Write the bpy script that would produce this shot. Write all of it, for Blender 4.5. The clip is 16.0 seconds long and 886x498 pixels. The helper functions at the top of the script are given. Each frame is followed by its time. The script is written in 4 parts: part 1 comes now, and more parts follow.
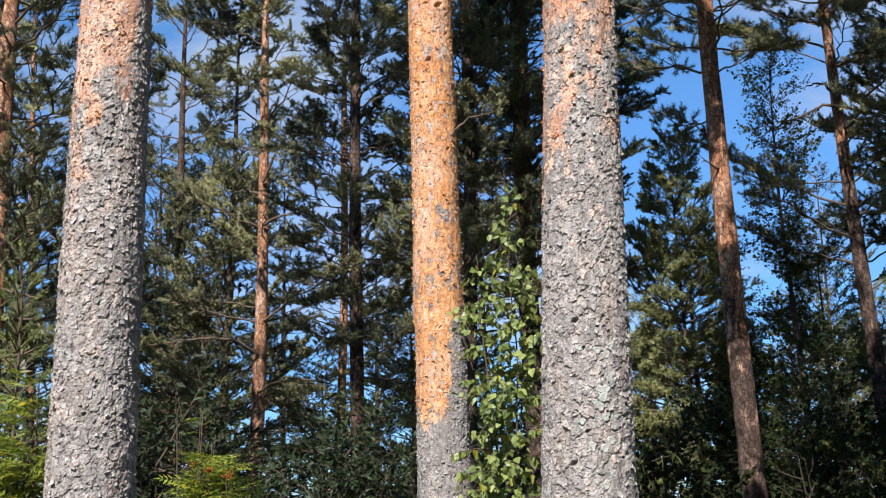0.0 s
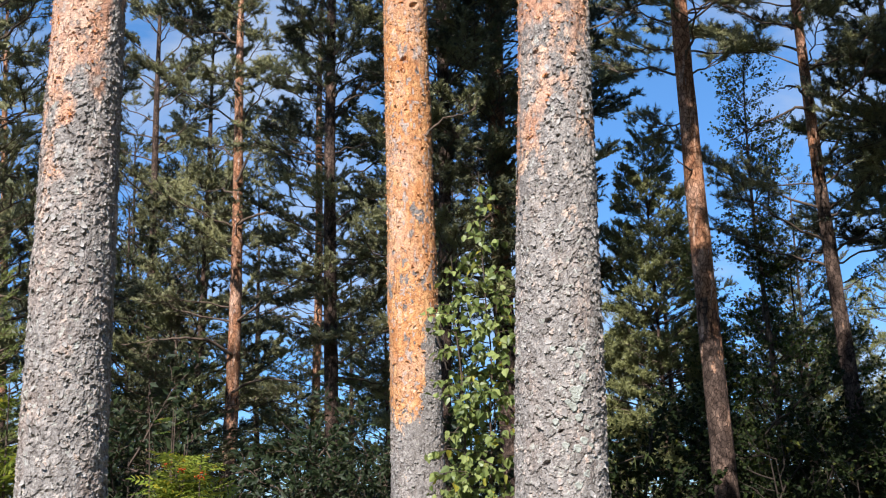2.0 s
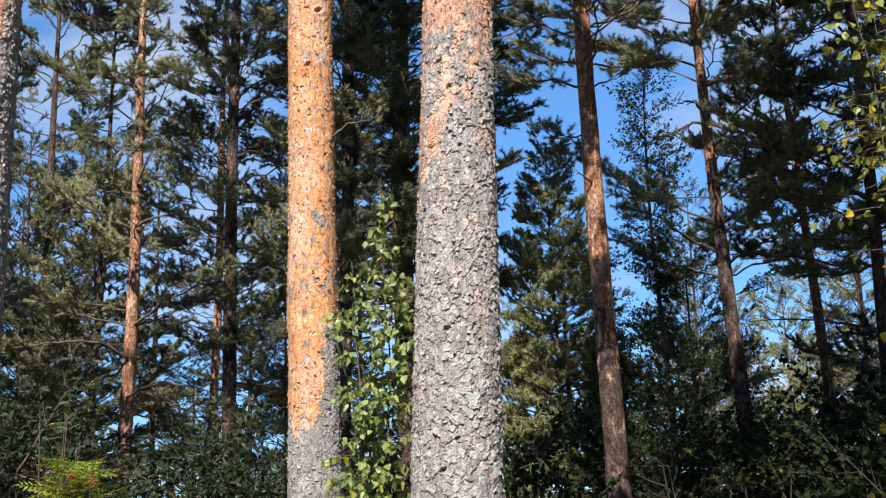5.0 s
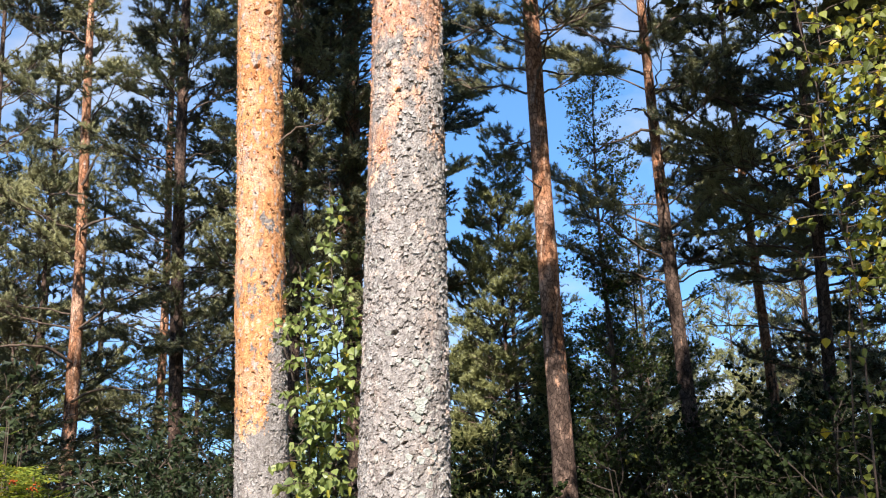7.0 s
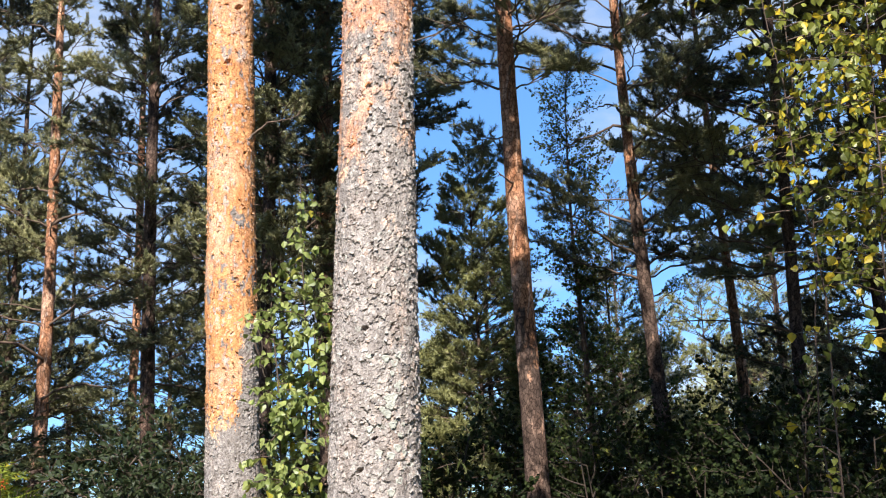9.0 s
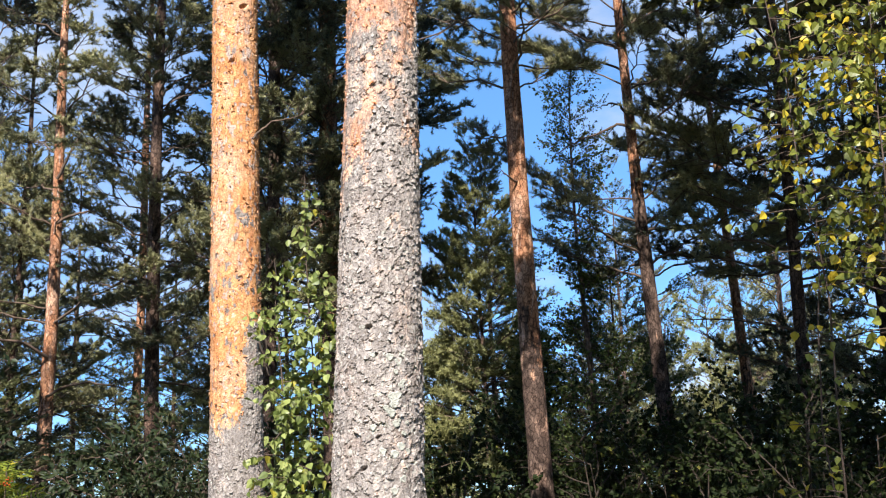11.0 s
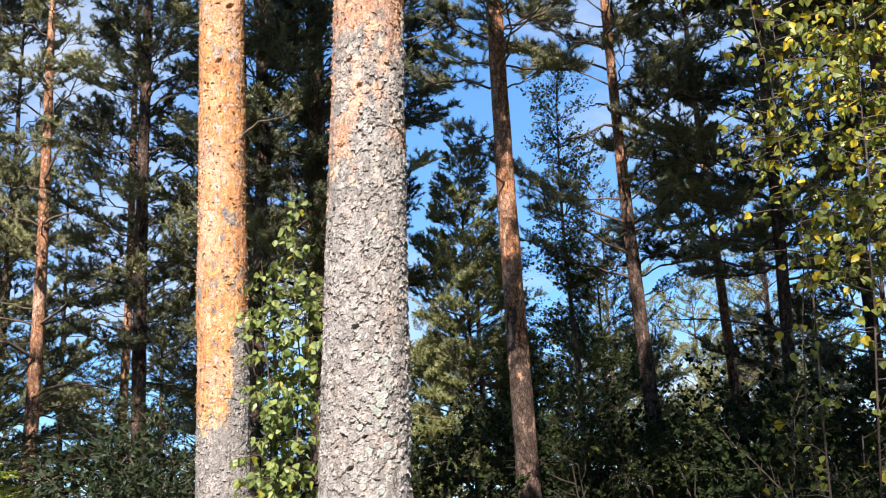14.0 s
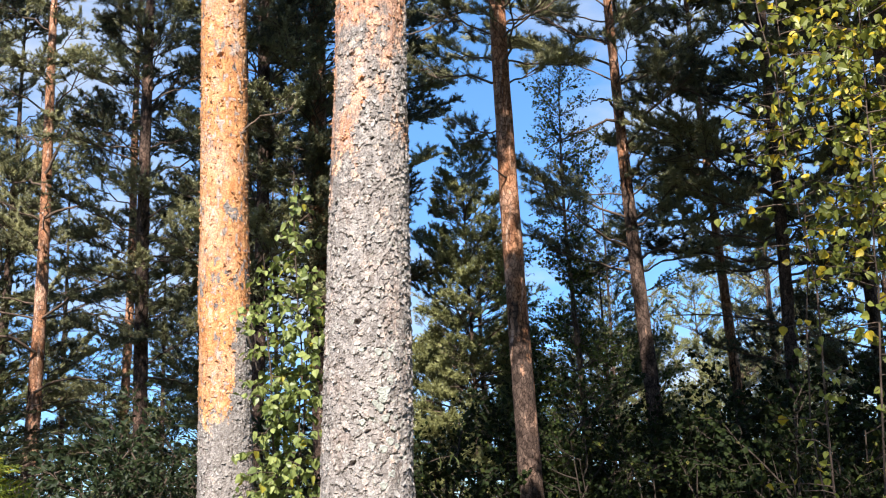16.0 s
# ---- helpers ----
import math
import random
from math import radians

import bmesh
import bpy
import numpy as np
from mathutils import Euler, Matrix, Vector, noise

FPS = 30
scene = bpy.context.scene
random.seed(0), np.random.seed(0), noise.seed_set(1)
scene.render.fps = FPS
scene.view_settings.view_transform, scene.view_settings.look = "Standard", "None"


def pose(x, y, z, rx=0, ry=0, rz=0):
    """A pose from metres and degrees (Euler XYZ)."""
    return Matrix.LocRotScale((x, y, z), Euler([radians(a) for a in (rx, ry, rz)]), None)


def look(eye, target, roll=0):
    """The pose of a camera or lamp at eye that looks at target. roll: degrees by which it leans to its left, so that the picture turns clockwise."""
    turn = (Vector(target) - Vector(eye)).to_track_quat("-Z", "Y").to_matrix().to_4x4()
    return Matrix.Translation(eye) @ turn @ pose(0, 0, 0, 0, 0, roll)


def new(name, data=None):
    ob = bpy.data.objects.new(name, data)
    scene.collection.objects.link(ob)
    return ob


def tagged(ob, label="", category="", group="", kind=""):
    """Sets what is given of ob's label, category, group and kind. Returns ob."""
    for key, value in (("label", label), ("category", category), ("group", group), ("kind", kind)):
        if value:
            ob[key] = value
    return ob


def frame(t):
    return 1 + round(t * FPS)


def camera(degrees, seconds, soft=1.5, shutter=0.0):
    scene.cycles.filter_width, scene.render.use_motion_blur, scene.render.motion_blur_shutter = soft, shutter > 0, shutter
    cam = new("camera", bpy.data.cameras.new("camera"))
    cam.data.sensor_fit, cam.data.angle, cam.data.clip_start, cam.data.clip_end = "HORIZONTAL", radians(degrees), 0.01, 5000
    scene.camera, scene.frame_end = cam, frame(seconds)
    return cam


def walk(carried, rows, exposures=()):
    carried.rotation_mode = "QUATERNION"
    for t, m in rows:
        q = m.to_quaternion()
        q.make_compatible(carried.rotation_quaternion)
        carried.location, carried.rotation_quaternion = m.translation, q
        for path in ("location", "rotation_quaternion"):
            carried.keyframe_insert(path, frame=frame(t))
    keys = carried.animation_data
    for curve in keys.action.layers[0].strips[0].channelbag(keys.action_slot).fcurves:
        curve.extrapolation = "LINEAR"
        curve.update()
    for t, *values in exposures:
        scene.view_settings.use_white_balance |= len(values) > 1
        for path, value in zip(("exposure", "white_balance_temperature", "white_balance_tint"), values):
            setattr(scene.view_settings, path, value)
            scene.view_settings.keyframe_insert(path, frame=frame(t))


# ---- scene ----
cam = camera(41.0, 16.0, soft=1.15)
# seconds, eye x, y, z, yaw, pitch, roll
ROWS = [
    (0.0, 0.0000, 0.0000, 1.6000, 0.428, 13.007, 1.851),
    (0.5, 0.0045, 0.0014, 1.5986, 0.334, 12.924, 1.929),
    (1.0, 0.0013, 0.0042, 1.6001, 0.108, 12.872, 1.928),
    (1.5, 0.0026, 0.0016, 1.5993, -0.303, 12.906, 1.920),
    (2.0, 0.0047, -0.0031, 1.5993, -0.792, 12.976, 1.931),
    (2.5, 0.0078, -0.0078, 1.6004, -1.270, 13.048, 1.971),
    (3.0, 0.0154, -0.0155, 1.5992, -2.128, 13.136, 2.040),
    (3.5, 0.0216, -0.0188, 1.5985, -3.313, 13.163, 2.134),
    (4.0, 0.0156, -0.0182, 1.5986, -4.133, 13.105, 2.022),
    (6.5, 0.0275, -0.0204, 1.5954, -7.441, 13.256, 2.228),
    (7.0, 0.0264, -0.0202, 1.5954, -7.999, 13.286, 2.220),
    (7.5, 0.0369, -0.0245, 1.5932, -8.692, 13.197, 2.385),
    (8.0, 0.0395, -0.0233, 1.5930, -8.989, 13.145, 2.412),
    (8.5, 0.0444, -0.0193, 1.5947, -9.144, 13.106, 2.455),
    (9.0, 0.0500, -0.0235, 1.5946, -9.173, 13.017, 2.518),
    (11.5, 0.0483, -0.0393, 1.5915, -8.984, 12.932, 2.435),
    (12.0, 0.0489, -0.0431, 1.5886, -9.105, 12.850, 2.465),
    (12.5, 0.0478, -0.0408, 1.5882, -9.052, 12.721, 2.397),
    (13.0, 0.0510, -0.0392, 1.5882, -9.176, 12.684, 2.452),
    (13.5, 0.0528, -0.0442, 1.5888, -9.484, 12.817, 2.521),
    (14.0, 0.0577, -0.0410, 1.5897, -9.533, 12.955, 2.588),
    (14.5, 0.0593, -0.0405, 1.5904, -9.511, 12.963, 2.640),
    (15.0, 0.0560, -0.0393, 1.5897, -9.405, 12.837, 2.570),
    (15.5, 0.0518, -0.0322, 1.5878, -9.414, 12.697, 2.519),
    (16.0, 0.0531, -0.0278, 1.5888, -9.489, 12.735, 2.502),
]
walk(cam, [(t, pose(x, y, z, 90 + pitch, roll, yaw)) for t, x, y, z, yaw, pitch, roll in ROWS], [(0.0, 0.88, 6120, 9), (4.2, 0.88, 6120, 9), (6.4, 1.23, 6430, 10), (9.0, 1.27, 6470, 10), (16.0, 1.27, 6470, 10)])

# ---- daylight: sun behind the camera and to its left ----
SUN_EL, SUN_AZ = 42.0, 16.5  # height; degrees from straight behind towards the left
sun_from = Vector((-math.sin(radians(SUN_AZ)) * math.cos(radians(SUN_EL)), -math.cos(radians(SUN_AZ)) * math.cos(radians(SUN_EL)), math.sin(radians(SUN_EL))))
sun_data = bpy.data.lights.new("sun", "SUN")
sun_data.energy, sun_data.angle, sun_data.color = 5.0, radians(0.55), (1.0, 0.95, 0.88)
sun = new("sun", sun_data)
sun.matrix_world = look(tuple(sun_from * 60), (0, 0, 0))

world = bpy.data.worlds.new("sky")
scene.world = world
world.use_nodes = True
wn, wl = world.node_tree.nodes, world.node_tree.links
wn.clear()
sky = wn.new("ShaderNodeTexSky")
sky.sky_type, sky.sun_disc = "NISHITA", False
sky.sun_elevation, sky.sun_rotation = radians(SUN_EL), math.atan2(sun_from.x, sun_from.y)
sky.air_density, sky.dust_density, sky.ozone_density, sky.altitude = 1.0, 0.2, 3.0, 0
wcoord = wn.new("ShaderNodeTexCoord")
wmap = wn.new("ShaderNodeMapping")
wmap.inputs["Scale"].default_value = (1.0, 1.0, 2.4)
cloud = wn.new("ShaderNodeTexNoise")
cloud.inputs["Scale"].default_value, cloud.inputs["Detail"].default_value, cloud.inputs["Roughness"].default_value = 3.1, 7, 0.6
ramp = wn.new("ShaderNodeValToRGB")
ramp.color_ramp.elements[0].position, ramp.color_ramp.elements[1].position = 0.45, 0.76
blue = wn.new("ShaderNodeMix")
blue.data_type, blue.blend_type = "RGBA", "MULTIPLY"
blue.inputs[0].default_value = 1.0
height = wn.new("ShaderNodeSeparateXYZ")
clear = wn.new("ShaderNodeValToRGB")  # clear dry air: the blue holds down to the tree tops
clear.color_ramp.elements[0].color, clear.color_ramp.elements[1].color = (0.3, 0.45, 0.7, 1), (0.52, 0.74, 0.88, 1)
clear.color_ramp.elements[1].position = 0.45
bright = wn.new("ShaderNodeVectorMath")
bright.operation = "SCALE"
bright.inputs["Scale"].default_value = 1.6
wl.new(wcoord.outputs["Generated"], height.inputs["Vector"])
wl.new(height.outputs["Z"], clear.inputs["Fac"])
wl.new(clear.outputs["Color"], bright.inputs[0])
wl.new(bright.outputs["Vector"], blue.inputs[7])
mixc = wn.new("ShaderNodeMix")
mixc.data_type = "RGBA"
mixc.inputs[7].default_value = (5.2, 5.5, 6.0, 1)
bg = wn.new("ShaderNodeBackground")
bg.inputs["Strength"].default_value = 0.07
wout = wn.new("ShaderNodeOutputWorld")
wl.new(wcoord.outputs["Generated"], wmap.inputs["Vector"])
wl.new(wmap.outputs["Vector"], cloud.inputs["Vector"])
wl.new(cloud.outputs["Fac"], ramp.inputs["Fac"])
wl.new(ramp.outputs["Color"], mixc.inputs[0])
wl.new(sky.outputs["Color"], blue.inputs[6])
wl.new(blue.outputs[2], mixc.inputs[6])
wl.new(mixc.outputs[2], bg.inputs["Color"])
wl.new(bg.outputs["Background"], wout.inputs["Surface"])


# ---- materials ----
class Nodes:
    """A small builder for node materials."""

    def __init__(self, name):
        self.mat = bpy.data.materials.new(name)
        self.mat.use_nodes = True
        self.tree = self.mat.node_tree
        self.tree.nodes.clear()

    def add(self, kind, **values):
        n = self.tree.nodes.new(kind)
        for key, v in values.items():
            n.inputs[key.replace("_", " ")].default_value = v
        return n

    def link(self, a, b):
        self.tree.links.new(a, b)

    def mix(self, fac, a, b, mode="MIX"):
        n = self.tree.nodes.new("ShaderNodeMix")
        n.data_type, n.blend_type = "RGBA", mode
        for sock, v in ((n.inputs[0], fac), (n.inputs[6], a), (n.inputs[7], b)):
            if isinstance(v, bpy.types.NodeSocket):
                self.link(v, sock)
            else:
                sock.default_value = v if isinstance(v, float) else (*v, 1)
        return n.outputs[2]

    def ramp(self, fac, lo, hi):
        n = self.tree.nodes.new("ShaderNodeMapRange")
        n.inputs["From Min"].default_value, n.inputs["From Max"].default_value = lo, hi
        self.link(fac, n.inputs["Value"])
        return n.outputs["Result"]

    def math(self, op, a, b):
        n = self.tree.nodes.new("ShaderNodeMath")
        n.operation = op
        for sock, v in zip(n.inputs, (a, b)):
            if isinstance(v, bpy.types.NodeSocket):
                self.link(v, sock)
            else:
                sock.default_value = v
        return n.outputs[0]

    def position(self, scale=(1, 1, 1)):
        g = self.add("ShaderNodeNewGeometry")
        m = self.add("ShaderNodeMapping", Scale=scale)
        self.link(g.outputs["Position"], m.inputs["Vector"])
        return m.outputs["Vector"]

    def noise(self, scale, detail=4.0, rough=0.6, stretch=(1, 1, 1)):
        n = self.add("ShaderNodeTexNoise", Scale=scale, Detail=detail, Roughness=rough)
        self.link(self.position(stretch), n.inputs["Vector"])
        return n.outputs["Fac"]

    def scales(self, size):
        """Bark scales: a value of its own for each, and the distance to its rim."""
        where = self.add("ShaderNodeVectorMath")
        where.operation = "ADD"
        wavy = self.add("ShaderNodeTexNoise", Scale=30.0, Detail=3.0)
        self.link(self.position((1, 1, 0.6)), wavy.inputs["Vector"])
        shift = self.add("ShaderNodeVectorMath")
        shift.operation = "SCALE"
        shift.inputs["Scale"].default_value = 0.03
        self.link(wavy.outputs["Color"], shift.inputs[0])
        self.link(self.position((1, 1, 0.6)), where.inputs[0])
        self.link(shift.outputs["Vector"], where.inputs[1])
        own = self.add("ShaderNodeTexVoronoi", Scale=size)
        rim = self.add("ShaderNodeTexVoronoi", Scale=size)
        rim.feature = "DISTANCE_TO_EDGE"
        self.link(where.outputs["Vector"], own.inputs["Vector"])
        self.link(where.outputs["Vector"], rim.inputs["Vector"])
        tone = self.add("ShaderNodeSeparateXYZ")
        self.link(own.outputs["Color"], tone.inputs["Vector"])
        return tone.outputs["X"], rim.outputs["Distance"]

    def attribute(self, name):
        n = self.add("ShaderNodeAttribute")
        n.attribute_name = name
        return n.outputs["Fac"]

    def finish(self, color, rough=0.8, bump=None, strength=0.5, distance=0.01, through_light=0.0, through_tint=None, specular=0.3):
        p = self.add("ShaderNodeBsdfPrincipled")
        p.inputs["Roughness"].default_value = rough
        p.inputs["Specular IOR Level"].default_value = specular
        self.link(color, p.inputs["Base Color"])
        if bump is not None:
            b = self.add("ShaderNodeBump", Strength=strength, Distance=distance)
            self.link(bump, b.inputs["Height"])
            self.link(b.outputs["Normal"], p.inputs["Normal"])
        surface = p.outputs["BSDF"]
        if through_light:
            t = self.add("ShaderNodeBsdfTranslucent")
            self.link(through_tint or color, t.inputs["Color"])
            m = self.add("ShaderNodeMixShader", Fac=through_light)
            self.link(surface, m.inputs[1])
            self.link(t.outputs["BSDF"], m.inputs[2])
            surface = m.outputs["Shader"]
        out = self.add("ShaderNodeOutputMaterial")
        self.link(surface, out.inputs["Surface"])
        return self.mat


def bark_material(name="pine_bark", scales=0.0, blend=(0.4, 0.6), grey_low=(0.24, 0.215, 0.2), grey_high=(0.47, 0.435, 0.415), lichens=0.55, orange_low=(0.62, 0.235, 0.08), orange_high=(0.73, 0.375, 0.165)):
    """Scots pine bark: grey plates below, orange papery bark above, by the bark's own attribute."""
    n = Nodes(name)
    fine = n.noise(90, 5, 0.7)
    mid = n.noise(22, 4, 0.6, (1, 1, 0.55))
    broad = n.noise(4.5, 3, 0.55, (1, 1, 0.5))
    tint = n.attribute("tint")
    grey = n.mix(n.ramp(mid, 0.3, 0.7), grey_low, grey_high)
    grey = n.mix(n.ramp(tint, 0.15, 1.0), n.mix(1.0, grey, (0.74, 0.72, 0.71), "MULTIPLY"), n.mix(1.0, grey, (1.14, 1.13, 1.12), "MULTIPLY"))
    grey = n.mix(n.math("MULTIPLY", n.ramp(broad, 0.52, 0.72), 0.35), grey, (0.42, 0.27, 0.2))
    lichen = n.noise(34, 2, 0.5)
    grey = n.mix(n.math("MULTIPLY", n.ramp(n.math("ADD", lichen, n.math("MULTIPLY", broad, 0.3)), 0.76, 0.84), lichens), grey, (0.55, 0.55, 0.49))
    orange = n.mix(n.ramp(mid, 0.28, 0.72), orange_low, orange_high)
    orange = n.mix(n.ramp(tint, 0.72, 0.95), orange, (0.72, 0.5, 0.37))
    orange = n.mix(n.ramp(tint, 0.4, 0.25), orange, n.mix(1.0, orange, (0.8, 0.72, 0.7), "MULTIPLY"))
    orange = n.mix(n.ramp(tint, 0.16, 0.08), orange, (0.5, 0.39, 0.33))
    orange = n.mix(n.math("MULTIPLY", n.ramp(broad, 0.5, 0.68), 0.4), orange, (0.72, 0.54, 0.44))
    edge = n.math("ADD", n.attribute("orange"), n.math("MULTIPLY", n.math("SUBTRACT", mid, 0.5), 1.7))
    edge = n.math("ADD", edge, n.math("MULTIPLY", n.math("SUBTRACT", tint, 0.5), 0.7))
    color = n.mix(n.ramp(edge, *blend), grey, orange)
    if scales:
        cell, rim = n.scales(scales)
        color = n.mix(n.ramp(cell, 0.0, 1.0), n.mix(1.0, color, (0.62, 0.58, 0.56), "MULTIPLY"), n.mix(1.0, color, (1.3, 1.24, 1.2), "MULTIPLY"))
        color = n.mix(n.ramp(rim, 0.0, 0.12), n.mix(1.0, color, (0.3, 0.27, 0.26), "MULTIPLY"), color)
    speck = n.noise(150, 3, 0.6, (1, 1, 0.7))
    crack = n.noise(55, 4, 0.7, (1, 1, 0.28))
    color = n.mix(n.ramp(crack, 0.44, 0.34), color, n.mix(1.0, color, (0.42, 0.4, 0.39), "MULTIPLY"))
    color = n.mix(n.ramp(fine, 0.36, 0.62), n.mix(1.0, color, (0.54, 0.51, 0.5), "MULTIPLY"), color)
    color = n.mix(n.ramp(speck, 0.45, 0.72), color, n.mix(1.0, color, (1.3, 1.28, 1.26), "MULTIPLY"))
    return n.finish(color, 0.9, n.math("ADD", fine, n.math("ADD", mid, speck)), 0.8, 0.008, specular=0.15)


def flake_material():
    """Loose bark flakes; grey or orange by where on the trunk they hang."""
    n = Nodes("bark_flake")
    r = n.add("ShaderNodeObjectInfo").outputs["Random"]
    island = n.add("ShaderNodeNewGeometry").outputs["Random Per Island"]
    mid = n.noise(60, 4, 0.65)
    grey = n.mix(n.math("FRACT", n.math("ADD", r, island), 0.0), (0.24, 0.21, 0.195), (0.48, 0.44, 0.415))
    color = n.mix(n.ramp(mid, 0.25, 0.75), n.mix(1.0, grey, (0.7, 0.68, 0.66), "MULTIPLY"), grey)
    return n.finish(color, 0.85, mid, 0.4, 0.003, specular=0.2)


def orange_flake_material():
    n = Nodes("papery_bark_flake")
    r = n.add("ShaderNodeObjectInfo").outputs["Random"]
    mid = n.noise(70, 4, 0.65)
    island = n.add("ShaderNodeNewGeometry").outputs["Random Per Island"]
    base = n.mix(n.math("FRACT", n.math("ADD", r, island), 0.0), (0.64, 0.28, 0.11), (0.78, 0.54, 0.36))
    color = n.mix(n.ramp(mid, 0.25, 0.75), n.mix(1.0, base, (0.75, 0.68, 0.62), "MULTIPLY"), base)
    return n.finish(color, 0.75, mid, 0.3, 0.002, 0.15, specular=0.25)


def needle_material(name, dark, light):
    n = Nodes(name)
    r = n.add("ShaderNodeObjectInfo").outputs["Random"]
    island = n.add("ShaderNodeNewGeometry").outputs["Random Per Island"]
    v = n.math("ADD", n.math("MULTIPLY", r, 0.45), n.math("MULTIPLY", island, 0.3))
    v = n.math("ADD", v, n.math("MULTIPLY", n.noise(1.4, 2), 0.5))
    color = n.mix(n.ramp(v, 0.36, 0.95), dark, light)
    return n.finish(color, 0.45, through_light=0.15, specular=0.4)


def leaf_material(name, dark, light, autumn=None, share=0.12, thin=0.4, rough=0.42, gloss=0.45):
    n = Nodes(name)
    r = n.add("ShaderNodeObjectInfo").outputs["Random"]
    island = n.add("ShaderNodeNewGeometry").outputs["Random Per Island"]
    v = n.math("FRACT", n.math("ADD", n.math("MULTIPLY", r, 7.3), island), 0.0)
    spot = n.noise(70, 3, 0.6)
    color = n.mix(v, dark, light)
    if autumn:
        pick = n.math("FRACT", n.math("MULTIPLY", v, 13.7), 0.0)
        color = n.mix(n.ramp(pick, 1 - share - 0.03, 1 - share + 0.03), color, autumn)
    color = n.mix(n.ramp(spot, 0.2, 0.7), n.mix(1.0, color, (0.75, 0.78, 0.7), "MULTIPLY"), color)
    return n.finish(color, rough, through_light=thin, specular=gloss)


def plain_bark(name, dark, light, scale=40.0):
    n = Nodes(name)
    a = n.noise(scale, 5, 0.65, (1, 1, 0.4))
    b = n.noise(scale / 6, 3)
    color = n.mix(n.ramp(a, 0.3, 0.7), dark, light)
    color = n.mix(n.ramp(b, 0.35, 0.7), n.mix(1.0, color, (0.7, 0.7, 0.68), "MULTIPLY"), color)
    return n.finish(color, 0.85, a, 0.5, 0.004, specular=0.2)


def ground_material():
    n = Nodes("forest_floor")
    a, b = n.noise(30, 6, 0.7), n.noise(1.2, 5, 0.6)
    litter = n.mix(n.ramp(a, 0.3, 0.7), (0.05, 0.035, 0.02), (0.16, 0.11, 0.06))
    color = n.mix(n.ramp(b, 0.42, 0.58), litter, n.mix(n.ramp(a, 0.3, 0.7), (0.025, 0.045, 0.012), (0.08, 0.12, 0.03)))
    return n.finish(color, 0.95, a, 0.8, 0.03)


BARK = bark_material(orange_low=(0.65, 0.27, 0.1), orange_high=(0.77, 0.44, 0.21))
PALE_BARK = bark_material("pale_pine_bark", blend=(0.22, 0.8), lichens=0.65, grey_low=(0.27, 0.24, 0.222), grey_high=(0.5, 0.465, 0.44), orange_low=(0.6, 0.29, 0.16), orange_high=(0.72, 0.47, 0.34))
BROWN_BARK = bark_material("brown_pine_bark", 30.0, (0.4, 0.6), (0.06, 0.043, 0.036), (0.19, 0.14, 0.115), 0.0, (0.33, 0.15, 0.08), (0.54, 0.3, 0.175))
FLAKE = flake_material()
PAPER = orange_flake_material()
NEEDLE = needle_material("pine_needles", (0.02, 0.027, 0.016), (0.38, 0.36, 0.17))
YOUNG_NEEDLE = needle_material("young_pine_needles", (0.04, 0.05, 0.022), (0.34, 0.33, 0.13))
SPRUCE = needle_material("spruce_needles", (0.09, 0.125, 0.03), (0.28, 0.3, 0.075))
BIRCH = leaf_material("birch_leaf", (0.11, 0.15, 0.035), (0.4, 0.44, 0.15), (0.42, 0.36, 0.05), 0.05)
BIRCH_YELLOW = leaf_material("turning_birch_leaf", (0.09, 0.11, 0.02), (0.32, 0.33, 0.065), (0.6, 0.44, 0.04), 0.24)
ASPEN = leaf_material("aspen_leaf", (0.035, 0.057, 0.016), (0.125, 0.15, 0.04), (0.3, 0.3, 0.05), 0.03, 0.4, 0.5, 0.25)
# near-black green: the shade over these bushes is put into the leaf colour
BUSH = leaf_material("shaded_bush_leaf", (0.01, 0.017, 0.006), (0.032, 0.043, 0.013), (0.16, 0.15, 0.03), 0.02, 0.15, 0.6, 0.1)
SHRUB = leaf_material("shrub_leaf", (0.014, 0.024, 0.01), (0.045, 0.06, 0.023), None, 0, 0.25, 0.5, 0.25)
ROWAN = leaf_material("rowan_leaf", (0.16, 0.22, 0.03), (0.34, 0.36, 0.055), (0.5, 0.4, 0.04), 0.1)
# darker copy of the rowan leaf, with the shade put into its colour
ROWAN_SHADE = leaf_material("shaded_rowan_leaf", (0.08, 0.13, 0.02), (0.2, 0.25, 0.045), (0.36, 0.3, 0.05), 0.08)
BERRY = plain_bark("rowan_berry", (0.42, 0.06, 0.015), (0.52, 0.12, 0.03), 60)
TWIG = plain_bark("twig_bark", (0.06, 0.04, 0.03), (0.16, 0.115, 0.09), 60)
DARK_TWIG = plain_bark("bush_twig_bark", (0.03, 0.022, 0.017), (0.075, 0.056, 0.044), 60)
LICHEN = plain_bark("lichen_crust", (0.33, 0.33, 0.29), (0.5, 0.5, 0.45), 90)
PINE_WOOD = plain_bark("pine_branch_bark", (0.07, 0.05, 0.04), (0.19, 0.13, 0.095), 30)
YOUNG_BIRCH_BARK = plain_bark("young_birch_bark", (0.05, 0.034, 0.027), (0.14, 0.1, 0.08), 50)
GROUND = ground_material()


